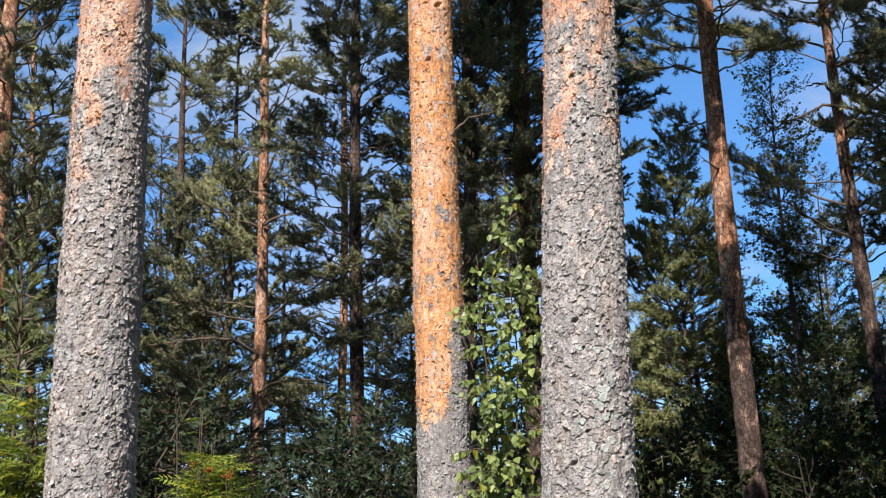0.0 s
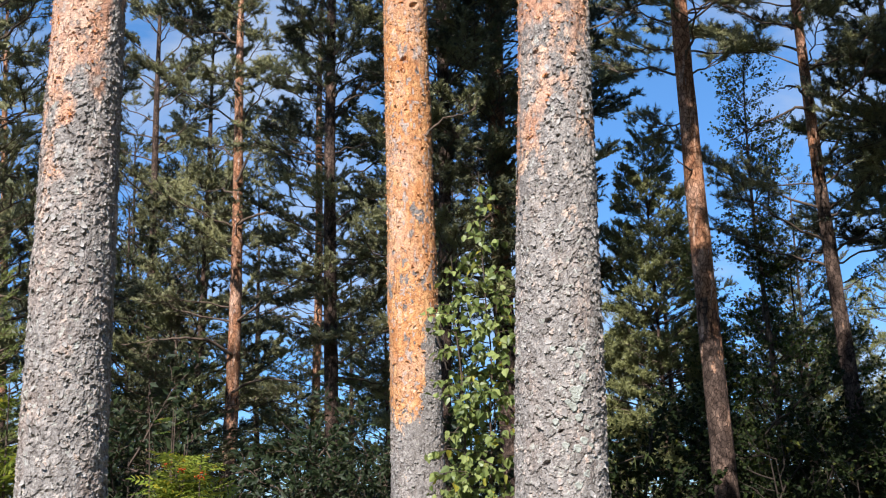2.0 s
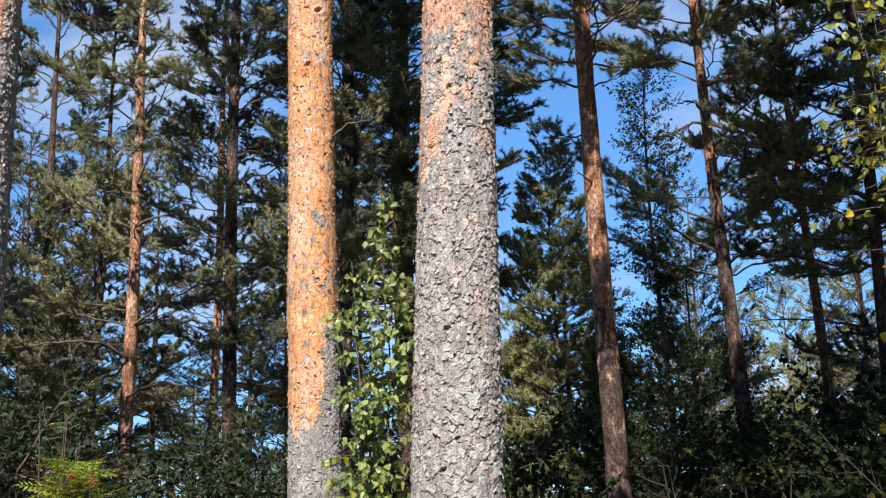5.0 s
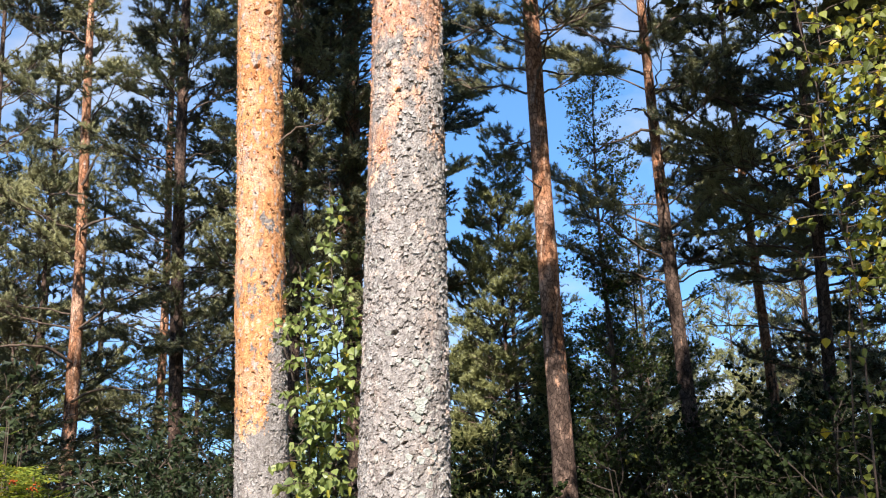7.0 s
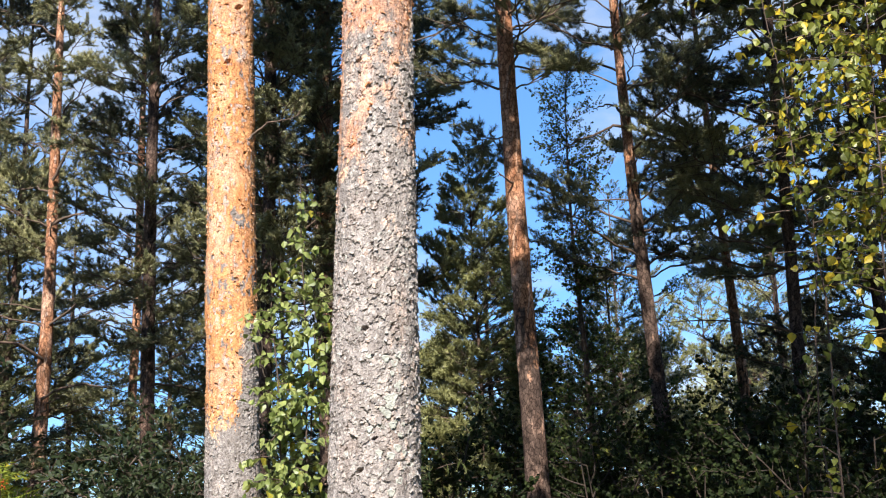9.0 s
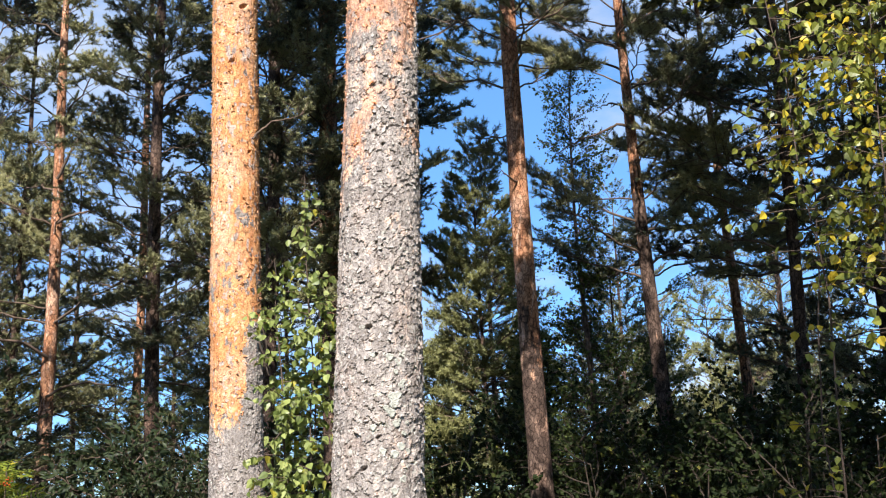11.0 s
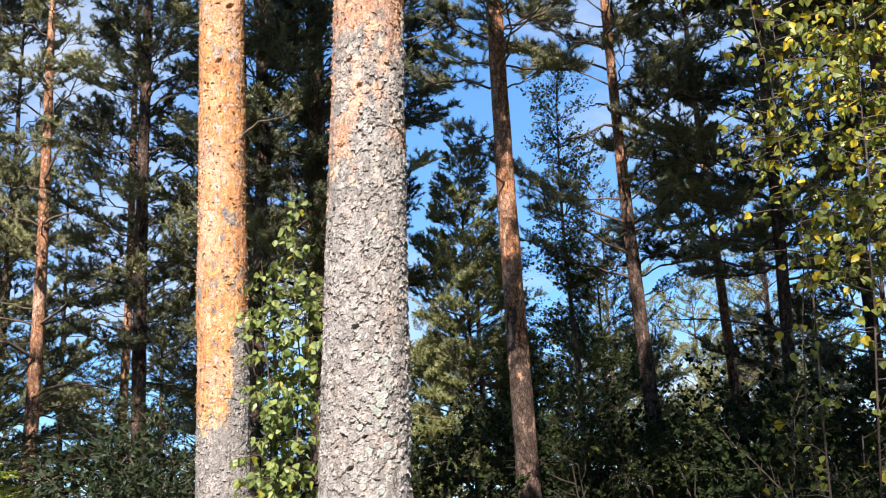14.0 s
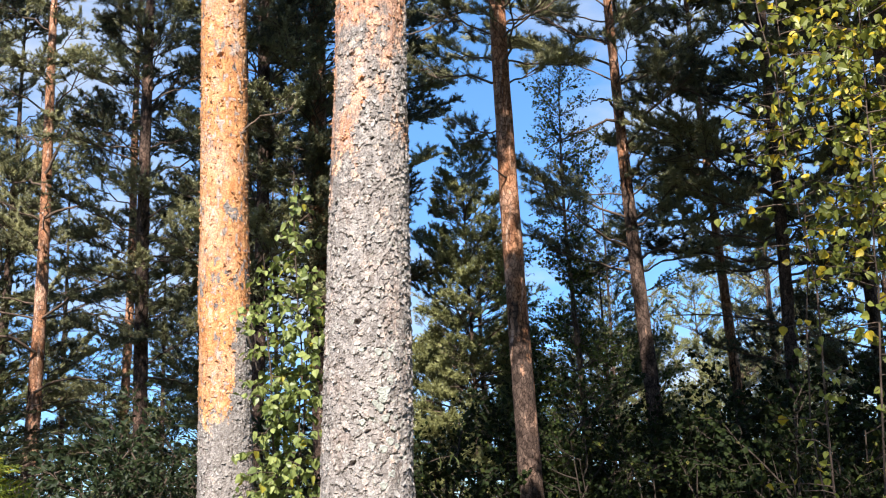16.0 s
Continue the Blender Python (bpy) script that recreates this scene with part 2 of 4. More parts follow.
# ---- building helpers ----
def build_mesh(name, verts, faces, mat, smooth=True, **attributes):
    me = bpy.data.meshes.new(name)
    me.from_pydata(np.asarray(verts, dtype=float).tolist(), [], faces.tolist() if isinstance(faces, np.ndarray) else faces)
    for key, values in attributes.items():
        me.attributes.new(key, "FLOAT", "POINT").data.foreach_set("value", np.asarray(values, dtype=np.float32))
    me.materials.append(mat)
    if smooth:
        me.polygons.foreach_set("use_smooth", np.ones(len(me.polygons), dtype=bool))
    me.update()
    return me


def part_of(parent, name, mesh, m=None, label=""):
    ob = new(name, mesh)
    ob.parent = parent
    if m is not None:
        ob.matrix_local = m
    return tagged(ob, label)


def lattice(u, v, seed, period=0):
    """Smooth value noise between 0 and 1 on arrays; period: cells after which u repeats."""
    table = np.random.default_rng(seed).random((64, 64))
    iu, iv = np.floor(u).astype(int), np.floor(v).astype(int)
    fu, fv = u - iu, v - iv
    fu, fv = fu * fu * (3 - 2 * fu), fv * fv * (3 - 2 * fv)
    wrap = period or 64
    a, b = table[iu % wrap % 64, iv % 64], table[(iu + 1) % wrap % 64, iv % 64]
    c, d = table[iu % wrap % 64, (iv + 1) % 64], table[(iu + 1) % wrap % 64, (iv + 1) % 64]
    return (a * (1 - fu) + b * fu) * (1 - fv) + (c * (1 - fu) + d * fu) * fv


def tube(points, radii, sides=6):
    """Verts and quads of a tube along points."""
    P = np.asarray(points, dtype=float)
    R = np.asarray(radii, dtype=float)
    T = np.gradient(P, axis=0)
    T /= np.linalg.norm(T, axis=1)[:, None] + 1e-9
    ref = np.where(np.abs(T[:, 2:3]) > 0.9, np.array([[1.0, 0, 0]]), np.array([[0, 0, 1.0]]))
    A = np.cross(T, ref)
    A /= np.linalg.norm(A, axis=1)[:, None] + 1e-9
    B = np.cross(T, A)
    ang = np.linspace(0, 2 * np.pi, sides, endpoint=False)
    V = P[:, None] + R[:, None, None] * (np.cos(ang)[None, :, None] * A[:, None] + np.sin(ang)[None, :, None] * B[:, None])
    n = len(P)
    i, j = np.meshgrid(np.arange(n - 1), np.arange(sides), indexing="ij")
    F = np.stack([i * sides + j, i * sides + (j + 1) % sides, (i + 1) * sides + (j + 1) % sides, (i + 1) * sides + j], -1).reshape(-1, 4)
    return V.reshape(-1, 3), F


def joined(pieces):
    V, F, k = [], [], 0
    for v, f in pieces:
        V.append(v)
        F.append(np.asarray(f) + k)
        k += len(v)
    return np.concatenate(V), np.concatenate(F)


def unit(v):
    return v / (np.linalg.norm(v, axis=-1, keepdims=True) + 1e-9)


def needle_tufts(pos, way, gen, shoot=0.1, needle=0.06, count=22, width=0.0055):
    """Shoots set all round with thin needles, one triangle each."""
    k = len(pos)
    s = gen.random((k, count))
    rad = unit(np.cross(way[:, None], gen.normal(size=(k, count, 3))))
    lean = np.radians(gen.uniform(24, 62, (k, count)))[..., None]
    d = np.cos(lean) * way[:, None] + np.sin(lean) * rad
    root = pos[:, None] + way[:, None] * (s * shoot)[..., None]
    tip = root + d * (needle * gen.uniform(0.75, 1.15, (k, count)))[..., None]
    side = unit(np.cross(d, gen.normal(size=(k, count, 3)))) * width
    V = np.stack([root - side / 2, root + side / 2, tip], 2).reshape(-1, 3)
    return V, np.arange(len(V)).reshape(-1, 3)


def pine_branch(length, gen, fullness=1.0, count=17, width=0.0085, whole=False):
    """A pine bough along +x: bare near the trunk, its twigs fanned out flat and brushed with needles towards their ends; two meshes."""
    n = 9
    s = np.linspace(0, 1, n)
    bend, rise, wob = gen.uniform(-0.16, 0.16), gen.uniform(-0.04, 0.14), gen.normal(0, 0.02, n)
    axis = np.stack([length * s, length * (bend * s**2 + wob), length * (rise * s**2.2 + gen.normal(0, 0.014, n))], 1)
    axis[0] = 0
    wood = [tube(axis[::2] if whole else axis, (0.0085 * length**0.7 * (1.25 - s) + 0.002)[:: 2 if whole else 1], 4 if whole else 6)]
    pos, way = [], []

    def brush(a, b, lo, spread):
        """Shoots one after another along the outer stretch of a twig."""
        d = unit(b - a)
        step = 0.055 / fullness
        for q in np.arange(lo, 1.0, step / max(np.linalg.norm(b - a), step)):
            pos.append(a + (b - a) * q)
            way.append(unit(d + gen.normal(0, spread, 3) * [1, 1, 0.6] + np.array([0, 0, 0.22])))

    twigs = int(4 + 5 * length)
    start = gen.uniform(0.3, 0.45)
    for i in range(twigs):
        q = start + (1 - start) * (i + 0.7 * gen.random()) / twigs
        p = np.array([np.interp(q, s, axis[:, c]) for c in range(3)])
        side = 1 if i % 2 else -1
        d = unit(np.array([gen.uniform(0.5, 1.0), side * gen.uniform(0.4, 1.0), gen.uniform(-0.06, 0.26)]))
        reach = (0.15 + 0.34 * length * (1.1 - q)) * gen.uniform(0.65, 1.25)
        mid, end = p + d * reach * 0.55, p + d * reach + np.array([0, 0, 0.1 * reach])
        wood.append(tube([p, end], [0.0055, 0.002], 3) if whole else tube([p, mid, end], [0.0055, 0.004, 0.002], 3))
        brush(p, end, 0.45, 0.35)
        for b in range(3 + int(reach * 13)):
            u = gen.uniform(0.4, 1.0)
            r = p + (end - p) * u
            e = r + unit(d + gen.normal(0, 0.8, 3) * [1, 1, 0.4] + np.array([0, 0, 0.2])) * (0.05 + reach * gen.uniform(0.1, 0.28))
            if not whole:
                wood.append(tube([r, e], [0.0035, 0.0016], 3))
            brush(r, e, 0.3, 0.3)
    brush(axis[-3], axis[-1], 0.2, 0.3)
    W, WF = joined(wood)
    N, NF = needle_tufts(np.array(pos), np.array(way), gen, 0.06, 0.048, count=count, width=width)
    if whole:
        return W, WF, N, NF
    return build_mesh("bough", W, WF, PINE_WOOD), build_mesh("needles", N, NF, NEEDLE, smooth=False)


BOUGHS = {}
for size in (0.6, 1.0, 1.5, 2.1):
    BOUGHS[size] = [pine_branch(size, np.random.default_rng(int(size * 100) + k), 1.1 if size < 2 else 0.9, 22, 0.009) for k in range(5)]
FINE_BOUGHS = {}
for size in (0.6, 1.0, 1.5):
    FINE_BOUGHS[size] = [pine_branch(size, np.random.default_rng(int(size * 100) + 30 + k), 1.3, 30, 0.005) for k in range(4)]
FAR_BOUGHS = [pine_branch(1.5, np.random.default_rng(150 + k), 0.6, 8, 0.024, True) for k in range(4)]
CANOPY_BOUGHS = [pine_branch(1.0, np.random.default_rng(190 + k), 0.45, 7, 0.042, True) for k in range(4)]
MID_BOUGHS = [pine_branch(1.0, np.random.default_rng(170 + k), 0.85, 15, 0.0115, True) for k in range(5)]


def dead_bough(length, gen):
    n = 8
    s = np.linspace(0, 1, n)
    axis = np.stack([length * s, length * (gen.uniform(-0.15, 0.15) * s**2 + gen.normal(0, 0.015, n)), length * (gen.uniform(-0.1, 0.25) * s - 0.16 * s**2 + gen.normal(0, 0.015, n))], 1)
    axis[0] = 0
    wood = [tube(axis, 0.009 * length**0.6 * (1.2 - s) + 0.0015, 6)]
    for i in range(int(3 + 4 * length)):
        q = gen.uniform(0.3, 0.95)
        p = np.array([np.interp(q, s, axis[:, c]) for c in range(3)])
        d = unit(np.array([1.0, gen.normal(0, 0.9), gen.normal(-0.05, 0.5)])) * length * gen.uniform(0.12, 0.35)
        wood.append(tube([p, p + d * 0.5 + gen.normal(0, 0.01, 3), p + d], [0.004, 0.003, 0.0014], 4))
    V, F = joined(wood)
    return build_mesh("dead_bough", V, F, PINE_WOOD)


DEAD = [dead_bough(1.0, np.random.default_rng(300 + k)) for k in range(6)]


def bough_matrix(p, azimuth, lift, scale, spin=0.0):
    return Matrix.Translation(p) @ Matrix.Rotation(radians(azimuth), 4, "Z") @ Matrix.Rotation(radians(-lift), 4, "Y") @ Matrix.Rotation(radians(spin), 4, "X") @ Matrix.Diagonal((scale, scale, scale, 1))


def add_bough(tree, p, azimuth, length, lift, gen, kinds):
    size = min(kinds, key=lambda k: abs(math.log(k / length)))
    wood, needles = kinds[size][int(gen.integers(len(kinds[size])))]
    b = part_of(tree, "branch", wood, bough_matrix(p, azimuth, lift, length / size, gen.uniform(-35, 35)))
    part_of(b, "needles", needles)
    return b


def crown_meshes(span, reach, kinds, own, spacing, density, seed, mat=NEEDLE, whorl=(3, 6), lift=(10, 32)):
    """All boughs and all needles of a tree seen from afar, from its lowest bough at 0 up to span."""
    g = np.random.default_rng(seed)
    wood, needles = [], []
    z = 0.0
    while z < span:
        up = z / span
        k = int(g.integers(*whorl))
        a0 = g.uniform(0, 360)
        for i in range(k):
            if g.random() > density:
                continue
            L = max(0.3, reach * (1.0 - 0.75 * up**1.3) * g.uniform(0.6, 1.15))
            W, WF, N, NF = kinds[int(g.integers(len(kinds)))]
            m = np.array(bough_matrix((0, 0, z + g.uniform(-0.1, 0.1)), a0 + i * 360 / k + g.uniform(-25, 25), lift[0] + lift[1] * up + g.uniform(-12, 12), L / own, g.uniform(-35, 35)))
            wood.append((W @ m[:3, :3].T + m[:3, 3], WF))
            needles.append((N @ m[:3, :3].T + m[:3, 3], NF))
        z += g.uniform(0.7, 1.3) * spacing
    return build_mesh("branchwork", *joined(wood), PINE_WOOD), build_mesh("crown", *joined(needles), mat, smooth=False)


def crowned_pine(x, y, height, low, label, crowns, span, r0, seed, group, wide=1.0, orange_from=12.0):
    """A pine with its whole crown in one part."""
    g = np.random.default_rng(seed)
    tree = tagged(new("pine_tree"), label, "tree", group)
    tree.location = (x, y, 0)
    part_of(tree, "trunk", trunk_mesh(height * 0.92, (0, 0), r0, r0 * (0.5 if height > 10 else 1 - 7.4 / height), orange_from, seed, sides=10, step=0.3))
    boughs, crown = crowns[int(g.integers(len(crowns)))]
    m = Matrix.Translation((0, 0, low)) @ Matrix.Rotation(g.uniform(0, 6.28), 4, "Z") @ Matrix.Diagonal((wide, wide, (height - low) / span, 1))
    tagged(part_of(tree, "branchwork", boughs, m), kind="stuff")
    tagged(part_of(tree, "crown", crown, m), kind="stuff")
    return tree


def trunk_mesh(height, lean, r0, r1, orange_from, seed, soft=1.6, sides=16, step=0.16):
    """A tapered, slightly crooked trunk, foot at the origin; r0, r1: radius at foot and at 8 m."""
    n = int(height / step) + 1
    z = np.linspace(-0.05, height, n)
    g = np.random.default_rng(seed)
    ang = np.linspace(0, 2 * np.pi, sides, endpoint=False)
    Z, A = np.meshgrid(z, ang, indexing="ij")
    r = np.maximum(r0 + (r1 - r0) * Z / 8.0, r0 * 0.12) * (1 - 0.55 * np.clip((Z - 8) / max(height - 8, 1), 0, 1)) + 0.35 * r0 * np.exp(-Z / 0.25)
    r *= 1 + 0.1 * (lattice(A / (2 * np.pi) * 8, Z * 5, seed, 8) - 0.5) + 0.06 * (g.random(Z.shape) - 0.5)
    wx, wy = 0.02 * np.sin(z * g.uniform(0.5, 1.1) + g.uniform(0, 6)), 0.02 * np.sin(z * g.uniform(0.5, 1.1) + g.uniform(0, 6))
    X = lean[0] * Z + wx[:, None] + r * np.cos(A)
    Y = lean[1] * Z + wy[:, None] + r * np.sin(A)
    V = np.stack([X, Y, Z], -1).reshape(-1, 3)
    i, j = np.meshgrid(np.arange(n - 1), np.arange(sides), indexing="ij")
    F = np.stack([i * sides + j, i * sides + (j + 1) % sides, (i + 1) * sides + (j + 1) % sides, (i + 1) * sides + j], -1).reshape(-1, 4)
    o = np.clip((Z - orange_from) / soft + 0.5 + 0.7 * (lattice(A / (2 * np.pi) * 6, Z * 2.2, seed + 1, 6) - 0.5), 0, 1)
    return build_mesh("trunk", V, F, BROWN_BARK, orange=o.reshape(-1), tint=g.random(V.shape[0]))


def upper_trunk(lo, hi, lean, r):
    z = np.linspace(lo - 0.3, hi, 12)
    V, F = tube(np.stack([lean[0] * z, lean[1] * z, z], 1), r * 0.45 * (1.05 - (z - lo) / (hi - lo)) + 0.004, 8)
    return build_mesh("upper_trunk", V, F, BROWN_BARK, orange=np.ones(len(V)), tint=np.linspace(0.3, 0.7, len(V)))


def pine(x, y, lean, r0, r1, height, label, seed, crown=(2.5, 14.0), reach=1.6, density=1.0, bare=0, orange_from=4.0, open_sides=(), lift=12.0, group="pines of the wood", top=0.0, kinds=BOUGHS, spacing=1.0):
    """A whole pine: trunk, needle-bearing boughs in uneven whorls over the crown's heights, dead boughs below."""
    g = np.random.default_rng(seed)
    tree = tagged(new("pine_tree"), label, "tree", group)
    tree.location = (x, y, 0)
    part_of(tree, "trunk", trunk_mesh(height, lean, r0, r1, orange_from, seed, sides=18, step=0.14))
    lo, hi = crown
    z = lo
    while z < hi:
        part_up = (z - lo) / max(height - lo, 0.1)
        k = int(g.integers(4, 7))
        a0 = g.uniform(0, 360)
        for i in range(k):
            if g.random() > 0.84 * density:
                continue
            a = a0 + i * 360 / k + g.uniform(-25, 25)
            if any(abs((a - mid + 180) % 360 - 180) < half for mid, half in open_sides):
                continue
            L = reach * (1.0 - 0.72 * part_up**1.3) * g.uniform(0.6, 1.15)
            zz = z + g.uniform(-0.12, 0.12)
            add_bough(tree, (lean[0] * zz, lean[1] * zz, zz), a, max(L, 0.35), lift + 30 * part_up + g.uniform(-12, 12), g, kinds)
        z += g.uniform(0.3, 0.56) * spacing
    if height < top:
        part_of(tree, "upper_trunk", upper_trunk(height, top, lean, r1))
        boughs, needles = TALL_CROWNS[seed % 2]
        m = Matrix.Translation((lean[0] * hi, lean[1] * hi, hi)) @ Matrix.Rotation(seed * 0.9, 4, "Z") @ Matrix.Diagonal((0.75, 0.75, (top - hi) / 9.0, 1))
        tagged(part_of(tree, "branchwork", boughs, m), kind="stuff")
        tagged(part_of(tree, "crown", needles, m), kind="stuff")
    for i in range(bare):
        zz = g.uniform(max(lo - 2.2, 1.2), lo + 1.5)
        s = g.uniform(0.5, 1.3)
        part_of(tree, "dead_branch", DEAD[int(g.integers(len(DEAD)))], bough_matrix((lean[0] * zz, lean[1] * zz, zz), g.uniform(0, 360), g.uniform(-5, 25), s, g.uniform(-60, 60)))
    return tree


# ---- ground ----
gx = np.concatenate([np.linspace(-3000, -60, 8), np.linspace(-50, 50, 81), np.linspace(60, 3000, 8)])
GX, GY = np.meshgrid(gx, gx, indexing="ij")
near_zone = np.clip(1 - np.hypot(GX, GY) / 60, 0, 1)
GZ = (lattice(GX / 2.5 + 20, GY / 2.5 + 20, 5) - 0.5) * 0.14 * near_zone - 0.06
gi, gj = np.meshgrid(np.arange(len(gx) - 1), np.arange(len(gx) - 1), indexing="ij")
gk = len(gx)
GF = np.stack([gi * gk + gj, (gi + 1) * gk + gj, (gi + 1) * gk + gj + 1, gi * gk + gj + 1], -1).reshape(-1, 4)
tagged(new("ground", build_mesh("ground", np.stack([GX, GY, GZ], -1).reshape(-1, 3), GF, GROUND)), "brown and mossy forest floor under the pines", "ground", kind="structure")


TALL_CROWNS = [crown_meshes(9.0, 2.6, CANOPY_BOUGHS, 1.0, 0.5, 0.95, 910 + k) for k in range(2)]
FAR_CROWNS = [crown_meshes(8.0, 1.9, FAR_BOUGHS, 1.5, 0.52, 0.9, 920 + k) for k in range(3)]
FULL_BOUGHS = [pine_branch(0.8, np.random.default_rng(180 + k), 1.25, 20, 0.01, True) for k in range(4)]
POINTED_CROWNS = [crown_meshes(4.4, 1.1, FULL_BOUGHS, 0.8, 0.2, 1.0, 940, YOUNG_NEEDLE, (6, 9), (0, 44))]
YOUNG_CROWNS = [crown_meshes(4.2, 1.4, MID_BOUGHS, 1.0, 0.4, 0.9, 930 + k, YOUNG_NEEDLE, (5, 8), (2, 38)) for k in range(4)]


# ---- the three near pines ----
def bark_flake_mesh(name, w, h, curl, seed, mat):
    """A thin irregular bark scale, its foot edge and rim curling off the trunk (+y)."""
    g = np.random.default_rng(seed)
    k = 9
    ang = np.linspace(0, 2 * np.pi, k, endpoint=False)
    rad = 1 + g.uniform(-0.42, 0.36, k)
    rim = np.stack([w / 2 * rad * np.cos(ang), np.zeros(k), h / 2 * rad * np.sin(ang)], 1)
    mid = rim * 0.5
    for ring, share in ((rim, 1.0), (mid, 0.3)):
        low = np.clip(0.5 - ring[:, 2] / h, 0, 1)
        ring[:, 1] = curl * share * (0.25 + low) * g.uniform(0.5, 1.4, k)
    outer = np.concatenate([[[0, 0.001, 0]], mid, rim]) + [0, 0.0016, 0]
    inner = np.concatenate([[[0, 0.001, 0]], mid, rim]) - [0, 0.0012, 0]
    V = np.concatenate([outer, inner])
    m = 1 + 2 * k
    F = []
    for i in range(k):
        j = (i + 1) % k
        F += [[0, 1 + i, 1 + j], [1 + i, 1 + k + i, 1 + k + j], [1 + i, 1 + k + j, 1 + j]]
        F += [[m, m + 1 + j, m + 1 + i], [1 + k + i, m + 1 + k + i, m + 1 + k + j], [1 + k + i, m + 1 + k + j, 1 + k + j]]
    return build_mesh(name, V, F, mat, smooth=False)


GREY_FLAKES = [bark_flake_mesh("bark_flake", *s, FLAKE) for s in ((0.045, 0.05, 0.009, 1), (0.03, 0.045, 0.008, 2), (0.055, 0.04, 0.011, 3), (0.028, 0.03, 0.009, 4), (0.04, 0.065, 0.008, 5), (0.022, 0.034, 0.01, 6))]
PAPER_FLAKES = [bark_flake_mesh("paper_flake", *s, PAPER) for s in ((0.034, 0.022, 0.011, 11), (0.02, 0.03, 0.01, 12), (0.042, 0.018, 0.013, 13), (0.022, 0.016, 0.01, 14), (0.024, 0.036, 0.011, 15))]


def near_pine(x, y, lean, r0, slope, height, label, seed, z_lo, z_hi, orange_at, plate=(0.045, 0.06), flakes=280, crown=(7.5, 15.5), knots=(), cell=0.0058, wide=1.0, bark=BARK, small=500, relief=1.0):
    """A pine whose trunk stands close: overlapping bark plates modelled over the seen length, loose flakes hung on it.
    orange_at(u, z): how orange the bark is, u along the girth from the side that faces the path."""
    g = np.random.default_rng(seed)
    tree = tagged(new("pine_tree"), label, "tree", "near pines")
    tree.location = (x, y, 0)
    face = math.atan2(-y, -x)
    r_mid = r0 + slope * (z_lo + z_hi) / 2
    half = radians(112)
    cols = int(2 * half * r_mid / cell)
    fine = np.linspace(-half, half, cols)
    coarse = np.linspace(half, 2 * np.pi - half, 22)[1:-1]
    ang = np.concatenate([fine, coarse])
    z = np.arange(z_lo, z_hi, cell)
    U, Z = np.meshgrid(fine * r_mid, z, indexing="ij")
    paper = orange_at(U, Z)
    H = 0.02 * (lattice(U * 9 + 30, Z * 5, seed) - 0.5) + 0.005 * lattice(U * 60 + 30, Z * 40, seed + 1)
    tint = lattice(U * 50 + 40, Z * 30, seed + 2) * 0.5
    count = int(2 * half * r_mid * (z_hi - z_lo) / (plate[0] * plate[1]) * 3.2)
    span = half * r_mid
    for i in range(count):
        cu, cz = g.uniform(-span, span), g.uniform(z_lo, z_hi)
        iu, iz = min(int((cu + span) / (2 * span) * cols), cols - 1), min(int((cz - z_lo) / cell), len(z) - 1)
        soft = paper[iu, iz]
        size = g.lognormal(0, 0.45) * (1.0 - 0.3 * soft)
        w, h = plate[0] / 2 * size, plate[1] / 2 * size * g.uniform(0.7, 1.4)
        ku, kz = int(1.5 * w / cell) + 1, int(1.5 * h / cell) + 1
        a, b, c, d = max(iu - ku, 0), min(iu + ku + 1, cols), max(iz - kz, 0), min(iz + kz + 1, len(z))
        du, dz = (U[a:b, c:d] - cu) / w, (Z[a:b, c:d] - cz) / h
        phi = np.arctan2(dz, du)
        edge = 1 + 0.22 * np.sin(3 * phi + g.uniform(0, 6)) + 0.13 * np.sin(5 * phi + g.uniform(0, 6)) + 0.08 * np.sin(8 * phi + g.uniform(0, 6))
        inside = du**2 + dz**2 < edge**2
        thick = ((1 - soft) * 0.013 + soft * 0.0035) * relief
        lift = g.uniform(0, 1) * thick + thick * (g.normal(0, 0.25) * du - g.uniform(-0.05, 0.45) * dz)
        win = inside & (lift > H[a:b, c:d])
        H[a:b, c:d] = np.where(win, lift, H[a:b, c:d])
        tint[a:b, c:d] = np.where(win, g.random(), tint[a:b, c:d])
    H += (0.0045 - 0.0025 * paper) * (lattice(U * 170 + 90, Z * 120, seed + 4) - 0.5) + (1 - paper) * 0.006 * np.minimum(0, lattice(U * 75 + 60, Z * 16, seed + 5) - 0.35)
    for ku_, kz_, kr in knots:
        rough = 0.55 * (lattice(U * 110 + 40, Z * 110, seed + 9) - 0.5)
        d2 = ((U - ku_) / (kr * 0.8)) ** 2 + ((Z - kz_ - 0.35 * (U - ku_)) / (kr * 0.6)) ** 2
        H -= 0.04 * np.exp(-((d2 * (1 + rough) + rough) ** 2))
    rows = len(z)
    full = np.zeros((len(ang), rows))
    full[:cols] = H
    full[cols:] = 0.006 * g.random((len(coarse), rows))
    r = (r0 + slope * z)[None] + full
    A = (ang + face)[:, None]
    X, Y = lean[0] * z[None] + r * np.cos(A), lean[1] * z[None] + r * np.sin(A)
    V = np.stack([X, Y, np.broadcast_to(z[None], X.shape)], -1).reshape(-1, 3)
    i, j = np.meshgrid(np.arange(len(ang)), np.arange(rows - 1), indexing="ij")
    i2 = (i + 1) % len(ang)
    F = np.stack([i * rows + j, i2 * rows + j, i2 * rows + j + 1, i * rows + j + 1], -1).reshape(-1, 4)
    o_full, t_full = np.full((len(ang), rows), 0.2), np.full((len(ang), rows), 0.5)
    o_full[:cols], t_full[:cols] = paper, tint
